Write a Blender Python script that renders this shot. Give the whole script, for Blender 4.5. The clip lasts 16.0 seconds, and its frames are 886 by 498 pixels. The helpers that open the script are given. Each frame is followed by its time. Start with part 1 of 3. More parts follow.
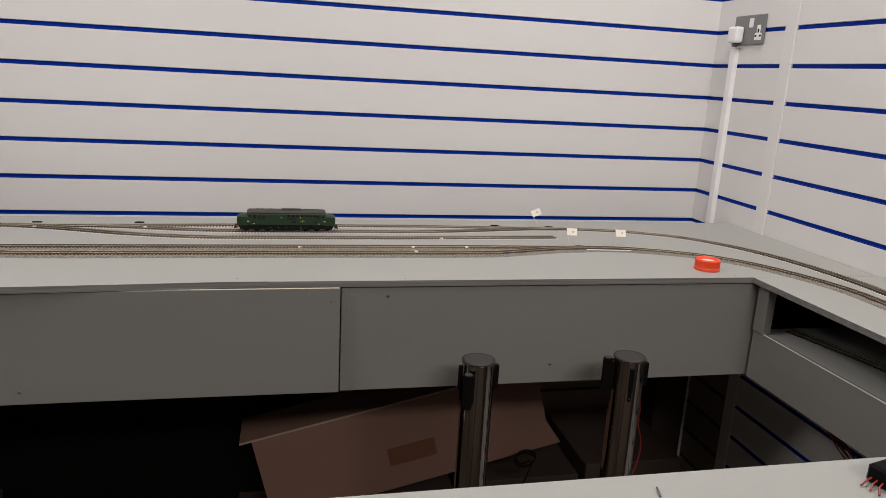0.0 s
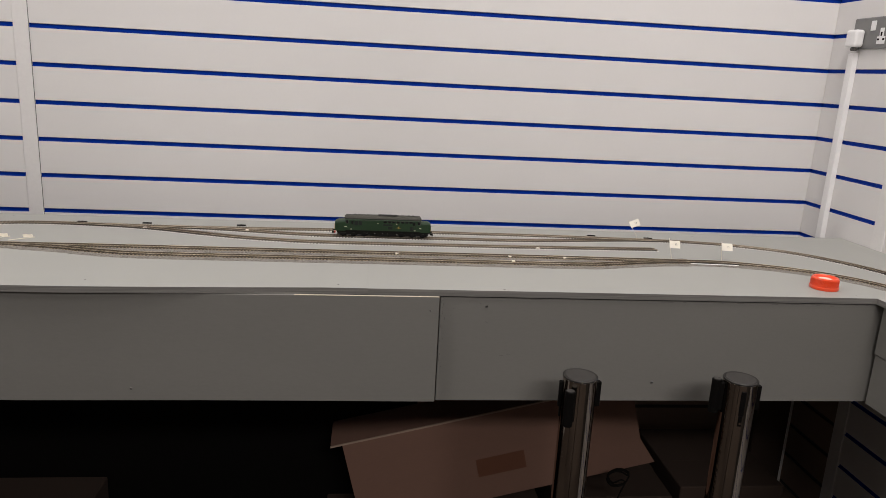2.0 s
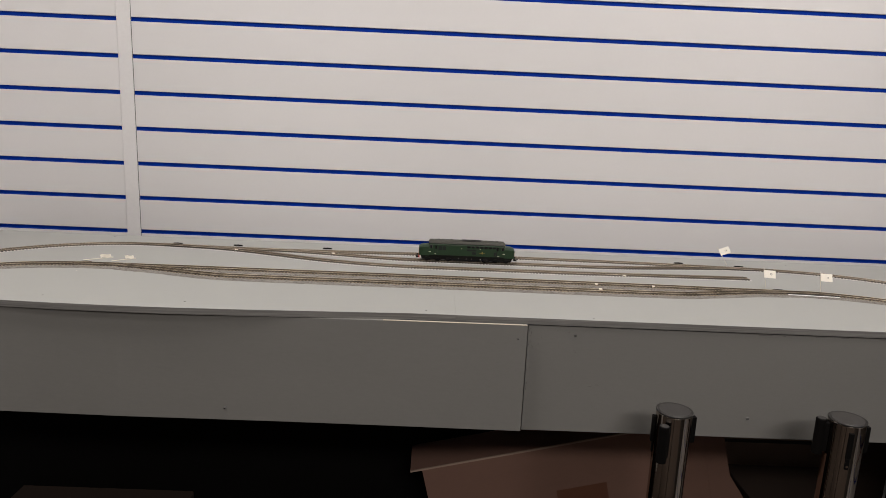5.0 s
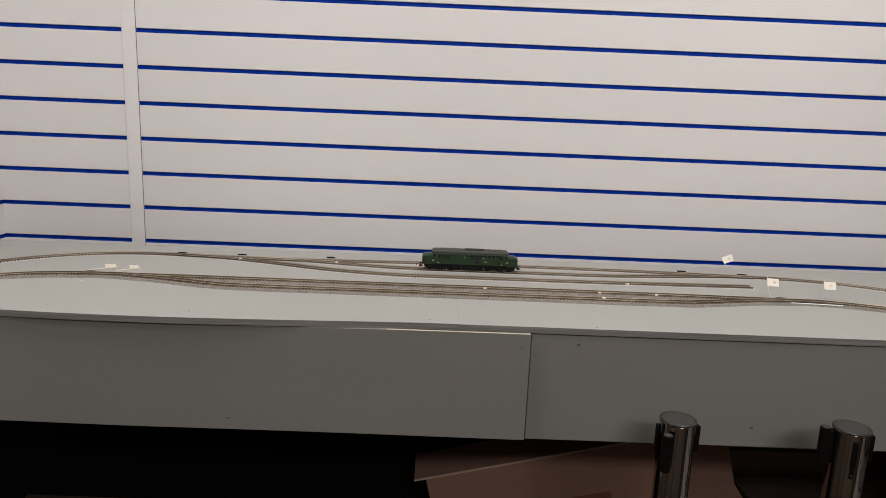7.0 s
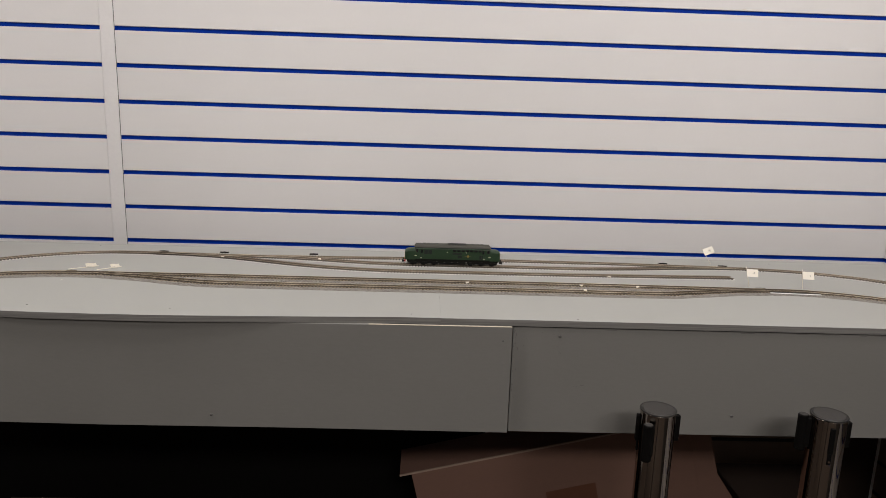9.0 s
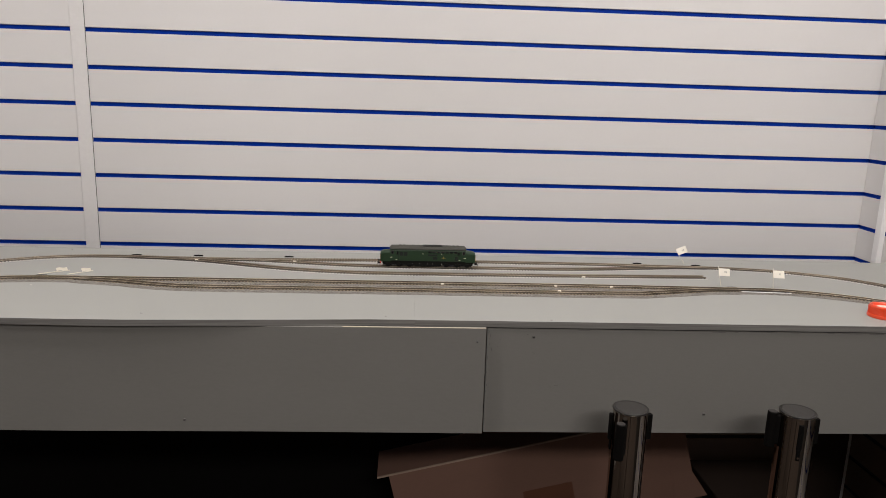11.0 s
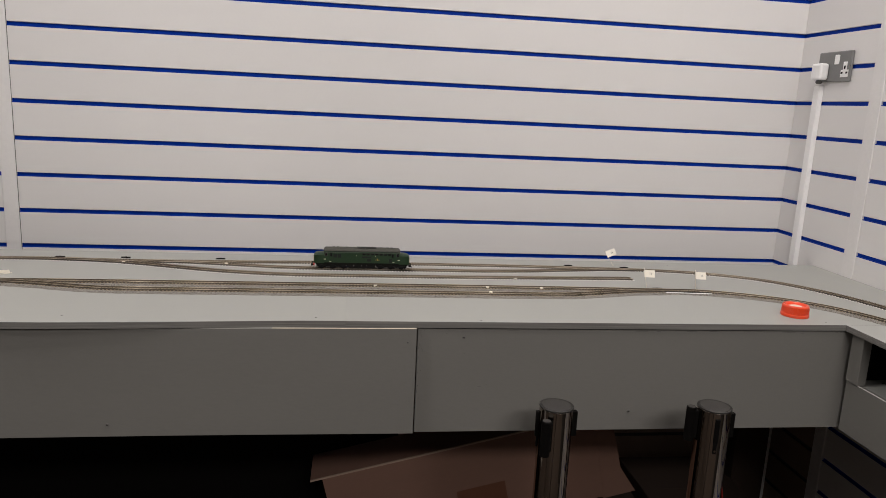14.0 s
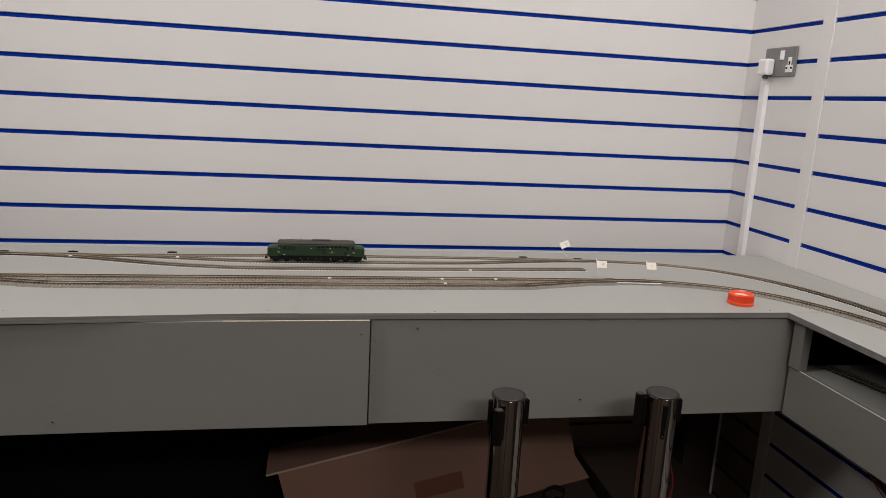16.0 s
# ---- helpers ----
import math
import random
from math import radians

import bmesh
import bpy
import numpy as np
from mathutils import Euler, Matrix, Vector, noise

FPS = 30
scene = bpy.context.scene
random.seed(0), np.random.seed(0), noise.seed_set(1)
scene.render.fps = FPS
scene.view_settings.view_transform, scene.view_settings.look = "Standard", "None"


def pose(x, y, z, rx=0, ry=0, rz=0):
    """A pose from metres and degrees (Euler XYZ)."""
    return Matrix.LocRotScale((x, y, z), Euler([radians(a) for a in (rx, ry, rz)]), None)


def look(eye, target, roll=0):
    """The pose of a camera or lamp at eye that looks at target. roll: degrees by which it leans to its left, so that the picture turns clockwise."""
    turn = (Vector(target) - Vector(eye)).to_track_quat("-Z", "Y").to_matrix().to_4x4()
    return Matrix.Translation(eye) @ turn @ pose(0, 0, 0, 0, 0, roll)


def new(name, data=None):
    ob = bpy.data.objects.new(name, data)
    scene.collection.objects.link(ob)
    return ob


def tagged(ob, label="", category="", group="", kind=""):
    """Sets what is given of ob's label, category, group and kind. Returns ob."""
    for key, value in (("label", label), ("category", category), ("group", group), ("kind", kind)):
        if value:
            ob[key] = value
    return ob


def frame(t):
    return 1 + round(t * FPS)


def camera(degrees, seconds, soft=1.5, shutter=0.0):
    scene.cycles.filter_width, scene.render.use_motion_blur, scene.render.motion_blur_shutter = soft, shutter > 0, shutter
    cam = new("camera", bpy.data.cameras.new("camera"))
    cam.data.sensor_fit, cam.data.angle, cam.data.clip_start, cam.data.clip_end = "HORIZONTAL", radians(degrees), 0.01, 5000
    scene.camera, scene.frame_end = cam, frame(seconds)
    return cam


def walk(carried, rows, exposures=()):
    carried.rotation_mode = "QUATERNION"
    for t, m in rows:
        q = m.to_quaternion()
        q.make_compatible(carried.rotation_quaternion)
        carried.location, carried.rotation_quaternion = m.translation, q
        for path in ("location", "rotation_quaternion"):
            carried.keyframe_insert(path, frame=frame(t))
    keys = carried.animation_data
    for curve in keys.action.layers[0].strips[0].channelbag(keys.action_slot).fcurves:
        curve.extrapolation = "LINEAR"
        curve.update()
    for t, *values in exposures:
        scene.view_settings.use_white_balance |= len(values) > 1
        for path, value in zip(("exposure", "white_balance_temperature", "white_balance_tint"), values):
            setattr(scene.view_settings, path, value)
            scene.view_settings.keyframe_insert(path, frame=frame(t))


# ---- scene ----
cam = camera(63.9, 16.0, soft=0.5)
PATH = [
    (0, (-1.331, -2.106, 1.485), (-0.898, -0.213, 1.006), 3.2),
    (0.5, (-1.347, -2.103, 1.491), (-0.962, -0.199, 1.014), 3.7),
    (1, (-1.359, -2.089, 1.49), (-1.016, -0.177, 1.014), 3.5),
    (1.5, (-1.361, -2.079, 1.485), (-1.083, -0.157, 1.006), 3.5),
    (2, (-1.374, -2.075, 1.487), (-1.152, -0.146, 1.009), 3.1),
    (2.5, (-1.386, -2.071, 1.49), (-1.203, -0.136, 1.016), 3.6),
    (3, (-1.388, -2.07, 1.49), (-1.241, -0.131, 1.024), 3.2),
    (3.5, (-1.397, -2.071, 1.496), (-1.28, -0.127, 1.039), 3.1),
    (4, (-1.407, -2.066, 1.494), (-1.326, -0.118, 1.049), 2.9),
    (6.5, (-1.419, -2.069, 1.506), (-1.4, -0.114, 1.083), 2.5),
    (7, (-1.417, -2.07, 1.503), (-1.392, -0.114, 1.089), 2.4),
    (7.5, (-1.412, -2.07, 1.5), (-1.387, -0.113, 1.088), 2.4),
    (8, (-1.411, -2.072, 1.497), (-1.383, -0.115, 1.085), 1.8),
    (8.5, (-1.407, -2.074, 1.497), (-1.363, -0.119, 1.078), 1.8),
    (11, (-1.387, -2.077, 1.501), (-1.278, -0.124, 1.085), 1.8),
    (11.5, (-1.383, -2.079, 1.498), (-1.255, -0.126, 1.089), 1.9),
    (12, (-1.379, -2.079, 1.499), (-1.24, -0.126, 1.09), 2.1),
    (12.5, (-1.377, -2.08, 1.5), (-1.218, -0.129, 1.09), 2.2),
    (13, (-1.371, -2.086, 1.5), (-1.174, -0.137, 1.093), 2.2),
    (13.5, (-1.363, -2.09, 1.5), (-1.135, -0.144, 1.099), 2.4),
    (14, (-1.361, -2.092, 1.498), (-1.098, -0.15, 1.101), 2.8),
    (14.5, (-1.354, -2.091, 1.497), (-1.065, -0.153, 1.097), 3.0),
    (15, (-1.349, -2.091, 1.498), (-1.035, -0.158, 1.093), 3.0),
    (15.5, (-1.346, -2.093, 1.498), (-1.007, -0.165, 1.087), 3.1),
    (16, (-1.343, -2.1, 1.494), (-0.976, -0.177, 1.087), 3.1),
]
walk(cam, [(t, look(eye, target, roll)) for t, eye, target, roll in PATH],
     exposures=[(0, 0.03), (1.5, 0.05), (4, 0.06), (8.5, 0.05), (11, 0.06), (13, 0.06), (14, -0.05), (16, -0.06)])

# ---- light ----
TZ = 1.087          # top of the layout boards
world = bpy.data.worlds.new("room_world")
world.use_nodes = True
world.node_tree.nodes["Background"].inputs[0].default_value = (1.0, 0.95, 0.9, 1)
world.node_tree.nodes["Background"].inputs[1].default_value = 0.0
scene.world = world
# Lamps are out of view; places and power inferred from the light.
LAMPS = [(-2.2, -1.05, 17.2), (-0.45, -1.05, 18.4), (-3.4, -1.95, 15.5), (-0.85, -4.05, 80.0)]
for lx, ly, watts in LAMPS:
    d = bpy.data.lights.new("ceiling_lamp", "AREA")
    d.shape, d.size, d.size_y, d.energy, d.color = "RECTANGLE", 0.5 if ly > -3 else 1.7, 0.5, watts, (1.0, 0.945, 0.926)
    new("ceiling_lamp", d).matrix_world = pose(lx, ly, 3.0)


# ---- materials ----
def mat(name, color, rough=0.5, metal=0.0, var=0.06, scale=6.0, fine=0.04, fine_scale=120.0, bump=0.05, bump_scale=200.0,
        rough_var=0.08, coat=0.0, spec=0.5, stretch=(1, 1, 1), second=None, mix_lo=0.45, mix_hi=0.62, obj_random=0.0, bump_dist=0.001):
    m = bpy.data.materials.new(name)
    m.use_nodes = True
    nt = m.node_tree
    n, l = nt.nodes, nt.links
    b = n["Principled BSDF"]
    tc = n.new("ShaderNodeTexCoord")
    mp = n.new("ShaderNodeMapping")
    mp.inputs["Scale"].default_value = stretch
    l.new(tc.outputs["Object"], mp.inputs["Vector"])
    big = n.new("ShaderNodeTexNoise")
    big.inputs["Scale"].default_value, big.inputs["Detail"].default_value = scale, 5
    small = n.new("ShaderNodeTexNoise")
    small.inputs["Scale"].default_value, small.inputs["Detail"].default_value = fine_scale, 3
    for t in (big, small):
        l.new(mp.outputs["Vector"], t.inputs["Vector"])
    add = n.new("ShaderNodeMath")
    add.operation = "MULTIPLY_ADD"
    l.new(big.outputs["Fac"], add.inputs[0])
    add.inputs[1].default_value, add.inputs[2].default_value = 2 * var, 1 - var
    add2 = n.new("ShaderNodeMath")
    add2.operation = "MULTIPLY_ADD"
    l.new(small.outputs["Fac"], add2.inputs[0])
    add2.inputs[1].default_value, add2.inputs[2].default_value = 2 * fine, -fine
    tot = n.new("ShaderNodeMath")
    tot.operation = "ADD"
    l.new(add.outputs[0], tot.inputs[0])
    l.new(add2.outputs[0], tot.inputs[1])
    out = tot.outputs[0]
    if obj_random:
        oi = n.new("ShaderNodeObjectInfo")
        ro = n.new("ShaderNodeMath")
        ro.operation = "MULTIPLY_ADD"
        l.new(oi.outputs["Random"], ro.inputs[0])
        ro.inputs[1].default_value, ro.inputs[2].default_value = 2 * obj_random, 1 - obj_random
        mu = n.new("ShaderNodeMath")
        mu.operation = "MULTIPLY"
        l.new(out, mu.inputs[0])
        l.new(ro.outputs[0], mu.inputs[1])
        out = mu.outputs[0]
    base = n.new("ShaderNodeRGB")
    base.outputs[0].default_value = (*color, 1)
    src = base.outputs[0]
    if second:
        ramp = n.new("ShaderNodeMapRange")
        ramp.inputs["From Min"].default_value, ramp.inputs["From Max"].default_value = mix_lo, mix_hi
        l.new(small.outputs["Fac"], ramp.inputs["Value"])
        mx = n.new("ShaderNodeMix")
        mx.data_type = "RGBA"
        l.new(ramp.outputs["Result"], mx.inputs["Factor"])
        l.new(src, mx.inputs["A"])
        mx.inputs["B"].default_value = (*second, 1)
        src = mx.outputs["Result"]
    sc = n.new("ShaderNodeVectorMath")
    sc.operation = "SCALE"
    l.new(src, sc.inputs[0])
    l.new(out, sc.inputs["Scale"])
    l.new(sc.outputs["Vector"], b.inputs["Base Color"])
    rr = n.new("ShaderNodeMath")
    rr.operation = "MULTIPLY_ADD"
    rr.use_clamp = True
    l.new(big.outputs["Fac"], rr.inputs[0])
    rr.inputs[1].default_value, rr.inputs[2].default_value = 2 * rough_var, rough - rough_var
    l.new(rr.outputs[0], b.inputs["Roughness"])
    b.inputs["Metallic"].default_value = metal
    b.inputs["Coat Weight"].default_value = coat
    b.inputs["Specular IOR Level"].default_value = spec
    if bump:
        bn = n.new("ShaderNodeTexNoise")
        bn.inputs["Scale"].default_value, bn.inputs["Detail"].default_value = bump_scale, 4
        l.new(mp.outputs["Vector"], bn.inputs["Vector"])
        bp = n.new("ShaderNodeBump")
        bp.inputs["Strength"].default_value, bp.inputs["Distance"].default_value = bump, bump_dist
        l.new(bn.outputs["Fac"], bp.inputs["Height"])
        l.new(bp.outputs["Normal"], b.inputs["Normal"])
    return m


WHITE_PANEL = mat("white_laminate", (0.76, 0.74, 0.72), 0.45, var=0.025, scale=2.5, fine=0.012, bump=0.04, bump_scale=90, obj_random=0.012)
WHITE_TRIM = mat("white_plastic_trim", (0.78, 0.76, 0.74), 0.4, var=0.02, bump=0.02)
# White panel below the boards, its shade put into a brown colour.
SHADED_PANEL = mat("shaded_brown_panel", (0.25, 0.175, 0.13), 0.6, var=0.08, scale=6, fine=0.05, obj_random=0.04)
BLUE = mat("blue_slot_plastic", (0.0006, 0.034, 0.32), 0.5, spec=0.08, var=0.12, scale=9, fine=0.1)
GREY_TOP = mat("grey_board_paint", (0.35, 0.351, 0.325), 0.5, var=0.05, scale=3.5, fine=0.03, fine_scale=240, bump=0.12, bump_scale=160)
# Fascia grey, set darker than the board tops.
GREY_SIDE = mat("darker_fascia_grey", (0.212, 0.205, 0.187), 0.55, var=0.07, scale=4.0, fine=0.04, fine_scale=160, bump=0.15, bump_scale=110, stretch=(0.5, 1, 1.5))
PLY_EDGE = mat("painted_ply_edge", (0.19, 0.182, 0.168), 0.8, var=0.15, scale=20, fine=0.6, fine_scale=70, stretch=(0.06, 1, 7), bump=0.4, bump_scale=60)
RAW_WOOD = mat("raw_wood_edge", (0.55, 0.48, 0.37), 0.7, var=0.12, scale=14, fine=0.1, stretch=(0.2, 1, 1))
WOOD_AND_SLOT_SHADE = mat("dark_timber_and_slot_shade", (0.06, 0.055, 0.05), 0.8, var=0.2, scale=10)
FLOOR_MAT = mat("brown_carpet", (0.036, 0.025, 0.018), 0.95, var=0.25, scale=5, fine=0.3, fine_scale=300, bump=0.5)
CEIL_MAT = mat("ceiling_white", (0.7, 0.69, 0.67), 0.9, var=0.03, scale=2)
ROOM_MAT = mat("unseen_wall_dark", (0.055, 0.049, 0.043), 0.85, var=0.05, scale=2)
CARD = mat("brown_cardboard", (0.215, 0.118, 0.085), 0.85, var=0.08, scale=5, fine=0.06, fine_scale=60, stretch=(1, 1, 5), bump=0.1, bump_scale=80)
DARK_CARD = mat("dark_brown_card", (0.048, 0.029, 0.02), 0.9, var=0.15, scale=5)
CARD_EDGE = mat("cardboard_edge", (0.4, 0.29, 0.22), 0.9, var=0.1, scale=40)
TAPE = mat("brown_tape", (0.15, 0.062, 0.035), 0.45, var=0.1, scale=12)
CHROME = mat("polished_steel", (0.43, 0.38, 0.33), 0.07, metal=1.0, var=0.1, scale=14, rough_var=0.015, bump=0.012, bump_scale=20, stretch=(1, 1, 0.15))
STEEL_TOP = mat("dull_grey_cap", (0.045, 0.042, 0.039), 0.5, metal=0.0, spec=0.2, var=0.15, scale=30, fine=0.25, stretch=(8, 1, 1))
COLLAR = mat("dark_steel_rim", (0.05, 0.047, 0.043), 0.38, metal=0.6, var=0.1, scale=20)
# Also colours the black sheets added to keep hidden spaces dark.
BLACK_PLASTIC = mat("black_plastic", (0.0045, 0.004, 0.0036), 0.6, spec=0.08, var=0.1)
RAIL = mat("nickel_silver_rail", (0.43, 0.365, 0.28), 0.36, metal=1.0, var=0.12, scale=25, fine=0.1, rough_var=0.1)
RAIL_SIDE = mat("tarnished_rail_web", (0.05, 0.038, 0.027), 0.55, metal=0.3, var=0.2, scale=30)
SLEEPER = mat("dark_sleeper_plastic", (0.02, 0.016, 0.013), 0.6, var=0.2, scale=30)
FOAM_SLEEPER = mat("dusty_sleeper", (0.06, 0.05, 0.038), 0.8, var=0.2, scale=30)
BALLAST = mat("grey_ballast_foam", (0.29, 0.27, 0.238), 0.95, var=0.1, scale=20, fine=0.2, fine_scale=520, second=(0.1, 0.09, 0.077), mix_lo=0.45, mix_hi=0.6, bump=0.9, bump_scale=520, bump_dist=0.002)
LOCO_GREEN = mat("locomotive_green", (0.0076, 0.031, 0.008), 0.45, var=0.1, scale=30, fine=0.08)
LOCO_ROOF = mat("locomotive_roof_grey", (0.05, 0.049, 0.038), 0.6, var=0.1, scale=40)
LOCO_BLACK = mat("locomotive_underframe_black", (0.006, 0.0052, 0.0045), 0.6, spec=0.2, var=0.2, scale=60)
LOCO_DARK = mat("locomotive_grille_dark", (0.003, 0.006, 0.004), 0.6, var=0.2, scale=60)
SCUFF = mat("grey_paint_scuff", (0.13, 0.125, 0.115), 0.8, var=0.2, scale=60)
SILVER = mat("silver_paint", (0.5, 0.48, 0.42), 0.5, var=0.1, scale=60)
# Lighter tan for the sleeper tops between the rails.
SLEEPER_TAN = mat("tan_sleeper_middle", (0.13, 0.097, 0.06), 0.8, var=0.15, scale=40, fine=0.15)
TAN = mat("tan_track_bed", (0.27, 0.212, 0.14), 0.85, var=0.15, scale=40, fine=0.2)
UNDERLAY = mat("white_track_underlay", (0.72, 0.7, 0.66), 0.75, var=0.06, scale=30)
YELLOW = mat("warning_yellow", (0.75, 0.42, 0.02), 0.45, var=0.05)
CREAM = mat("cream_print", (0.75, 0.7, 0.5), 0.6, var=0.05)
GOLD = mat("gold_print", (0.28, 0.19, 0.04), 0.5, var=0.1)
RED = mat("buffer_red", (0.5, 0.03, 0.02), 0.5, var=0.1)
ORANGE = mat("orange_red_plastic", (0.85, 0.075, 0.02), 0.3, var=0.04, scale=40, coat=0.3, bump=0.03)
CAP_HIGHLIGHT = mat("cap_highlight_pale", (0.85, 0.72, 0.6), 0.35, var=0.05, scale=40)
PAPER = mat("cream_card", (0.9, 0.85, 0.74), 0.8, var=0.04, scale=40)
STICK = mat("pale_wood_stick", (0.8, 0.75, 0.64), 0.7, var=0.06, scale=60)
INK = mat("dark_ink", (0.05, 0.045, 0.04), 0.8)
METAL_PLATE = mat("grey_metal_socket", (0.23, 0.23, 0.225), 0.45, metal=0.35, var=0.06, scale=30)
WHITE_PLASTIC = mat("white_plastic", (0.9, 0.89, 0.875), 0.3, var=0.02, bump=0.0)
RED_WIRE = mat("red_wire", (0.25, 0.02, 0.015), 0.45, var=0.1)
CABLE_GREY = mat("dark_grey_cable", (0.01, 0.009, 0.008), 0.9, spec=0.05, var=0.1)
BROWN_WIRE = mat("brown_wire", (0.1, 0.03, 0.02), 0.5, var=0.2)
GLASS = mat("dark_cab_glass", (0.01, 0.012, 0.012), 0.08, var=0.05, bump=0.0)


# ---- building helpers ----
def link(name, bm, material, smooth=False):
    me = bpy.data.meshes.new(name)
    bm.normal_update()
    bm.to_mesh(me)
    bm.free()
    for m in material if isinstance(material, (list, tuple)) else [material]:
        me.materials.append(m)
    if smooth:
        for p in me.polygons:
            p.use_smooth = True
    return new(name, me)


def part(name, bm, material, parent, label="", smooth=False):
    ob = link(name, bm, material, smooth)
    ob.parent = parent
    return tagged(ob, label)


def thing(name, label, category, m=None, group="", kind=""):
    ob = new(name)
    ob.empty_display_size = 0.05
    if m is not None:
        ob.matrix_basis = m
    return tagged(ob, label, category, group, kind)


def box(x0, x1, y0, y1, z0, z1, bevel=0.0, bm=None, seg=1, m=None):
    own = bmesh.new()
    bmesh.ops.create_cube(own, size=1)
    for v in own.verts:
        v.co = Vector(((x0 + x1) / 2 + v.co.x * (x1 - x0), (y0 + y1) / 2 + v.co.y * (y1 - y0), (z0 + z1) / 2 + v.co.z * (z1 - z0)))
    if bevel:
        bmesh.ops.bevel(own, geom=own.edges[:], offset=bevel, segments=seg, affect="EDGES", profile=0.5)
    if m is not None:
        own.transform(m)
    return own if bm is None else merge(bm, own)


def merge(bm, other):
    me = bpy.data.meshes.new("tmp")
    other.to_mesh(me)
    other.free()
    bm.from_mesh(me)
    bpy.data.meshes.remove(me)
    return bm


def cyl(p, q, r, r2=None, seg=20, bm=None, bevel=0.0):
    p, q = Vector(p), Vector(q)
    own = bmesh.new()
    bmesh.ops.create_cone(own, cap_ends=True, segments=seg, radius1=r, radius2=r if r2 is None else r2, depth=(q - p).length)
    if bevel:
        bmesh.ops.bevel(own, geom=[e for e in own.edges if abs(e.verts[0].co.z - e.verts[1].co.z) < 1e-6], offset=bevel, segments=2, affect="EDGES", profile=0.5)
    own.transform(Matrix.Translation((p + q) / 2) @ (q - p).to_track_quat("Z", "Y").to_matrix().to_4x4())
    return own if bm is None else merge(bm, own)


def lathe(profile, seg=40):
    bm = bmesh.new()
    rings = [[bm.verts.new((r * math.cos(2 * math.pi * i / seg), r * math.sin(2 * math.pi * i / seg), z)) for i in range(seg)] for r, z in profile]
    for a, b in zip(rings, rings[1:]):
        for i in range(seg):
            bm.faces.new((a[i], a[(i + 1) % seg], b[(i + 1) % seg], b[i]))
    bm.faces.new(rings[0][::-1])
    bm.faces.new(rings[-1])
    return bm


def prism(outline, axis, a, b, bm=None):
    """An outline in the plane across the axis, drawn out from a to b. y: (x, z) pairs; x: (y, z) pairs; z: (x, y) pairs."""
    put = {"y": lambda u, v, w: (u, w, v), "x": lambda u, v, w: (w, u, v), "z": lambda u, v, w: (u, v, w)}[axis]
    own = bmesh.new()
    one = [own.verts.new(put(u, v, a)) for u, v in outline]
    two = [own.verts.new(put(u, v, b)) for u, v in outline]
    own.faces.new(one)
    own.faces.new(two[::-1])
    for i in range(len(one)):
        j = (i + 1) % len(one)
        own.faces.new((one[j], one[i], two[i], two[j]))
    bmesh.ops.recalc_face_normals(own, faces=own.faces)
    return own if bm is None else merge(bm, own)


def smooth_line(points, step=0.008):
    """A Catmull-Rom line through points, with even steps."""
    p = [Vector((*q, 0)) if len(q) == 2 else Vector(q) for q in points]
    p = [2 * p[0] - p[1]] + p + [2 * p[-1] - p[-2]]
    dense = []
    for a, b, c, d in zip(p, p[1:], p[2:], p[3:]):
        for i in range(24):
            t = i / 24
            dense.append(0.5 * (2 * b + (c - a) * t + (2 * a - 5 * b + 4 * c - d) * t * t + (3 * b - a - 3 * c + d) * t**3))
    dense.append(p[-2])
    run = [0.0]
    for a, b in zip(dense, dense[1:]):
        run.append(run[-1] + (b - a).length)
    n = max(2, round(run[-1] / step))
    xs = np.linspace(0, run[-1], n + 1)
    cols = [np.interp(xs, run, [v[k] for v in dense]) for k in range(3)]
    return [Vector(v) for v in zip(*cols)]


def tube(points, r, bm=None, seg=6, step=0.012):
    line = smooth_line(points, step)
    own = bmesh.new()
    rings = []
    for i, v in enumerate(line):
        t = (line[min(i + 1, len(line) - 1)] - line[max(i - 1, 0)]).normalized()
        q = t.to_track_quat("Z", "Y")
        rings.append([own.verts.new(v + q @ Vector((r * math.cos(2 * math.pi * k / seg), r * math.sin(2 * math.pi * k / seg), 0))) for k in range(seg)])
    for a, b in zip(rings, rings[1:]):
        for k in range(seg):
            own.faces.new((a[k], a[(k + 1) % seg], b[(k + 1) % seg], b[k]))
    own.faces.new(rings[0][::-1])
    own.faces.new(rings[-1])
    return own if bm is None else merge(bm, own)


# ---- room ----
ROOM_X0, ROOM_Y0, ROOM_Z, WEST_X = -2.683, -4.4, 3.05, -4.25
SLOT0, PITCH, SLOT = 1.055, 0.1, 0.0112

floor = tagged(link("floor", box(WEST_X - 0.15, 0.15, ROOM_Y0 - 0.15, 0.15, -0.1, 0), FLOOR_MAT), "worn brown carpet floor", "floor", kind="structure")
ceiling = tagged(link("ceiling", box(WEST_X - 0.15, 0.15, ROOM_Y0 - 0.15, 0.15, ROOM_Z, ROOM_Z + 0.1), CEIL_MAT), "plain white ceiling of the shop room", "ceiling", kind="structure")
# Unseen walls, kept dark so that little light bounces into the bay.
wall_south = tagged(link("wall_south", box(WEST_X - 0.15, 0.15, ROOM_Y0 - 0.12, ROOM_Y0, 0, ROOM_Z), ROOM_MAT), "unseen wall closing the room, kept dark to limit bounced light", "wall", kind="structure")

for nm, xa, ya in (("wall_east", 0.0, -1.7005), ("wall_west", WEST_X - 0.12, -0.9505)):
    tagged(link(nm, box(xa, xa + 0.12, ROOM_Y0, ya, 0, ROOM_Z), ROOM_MAT), "unseen side wall added dark to limit bounced light", "wall", kind="structure")

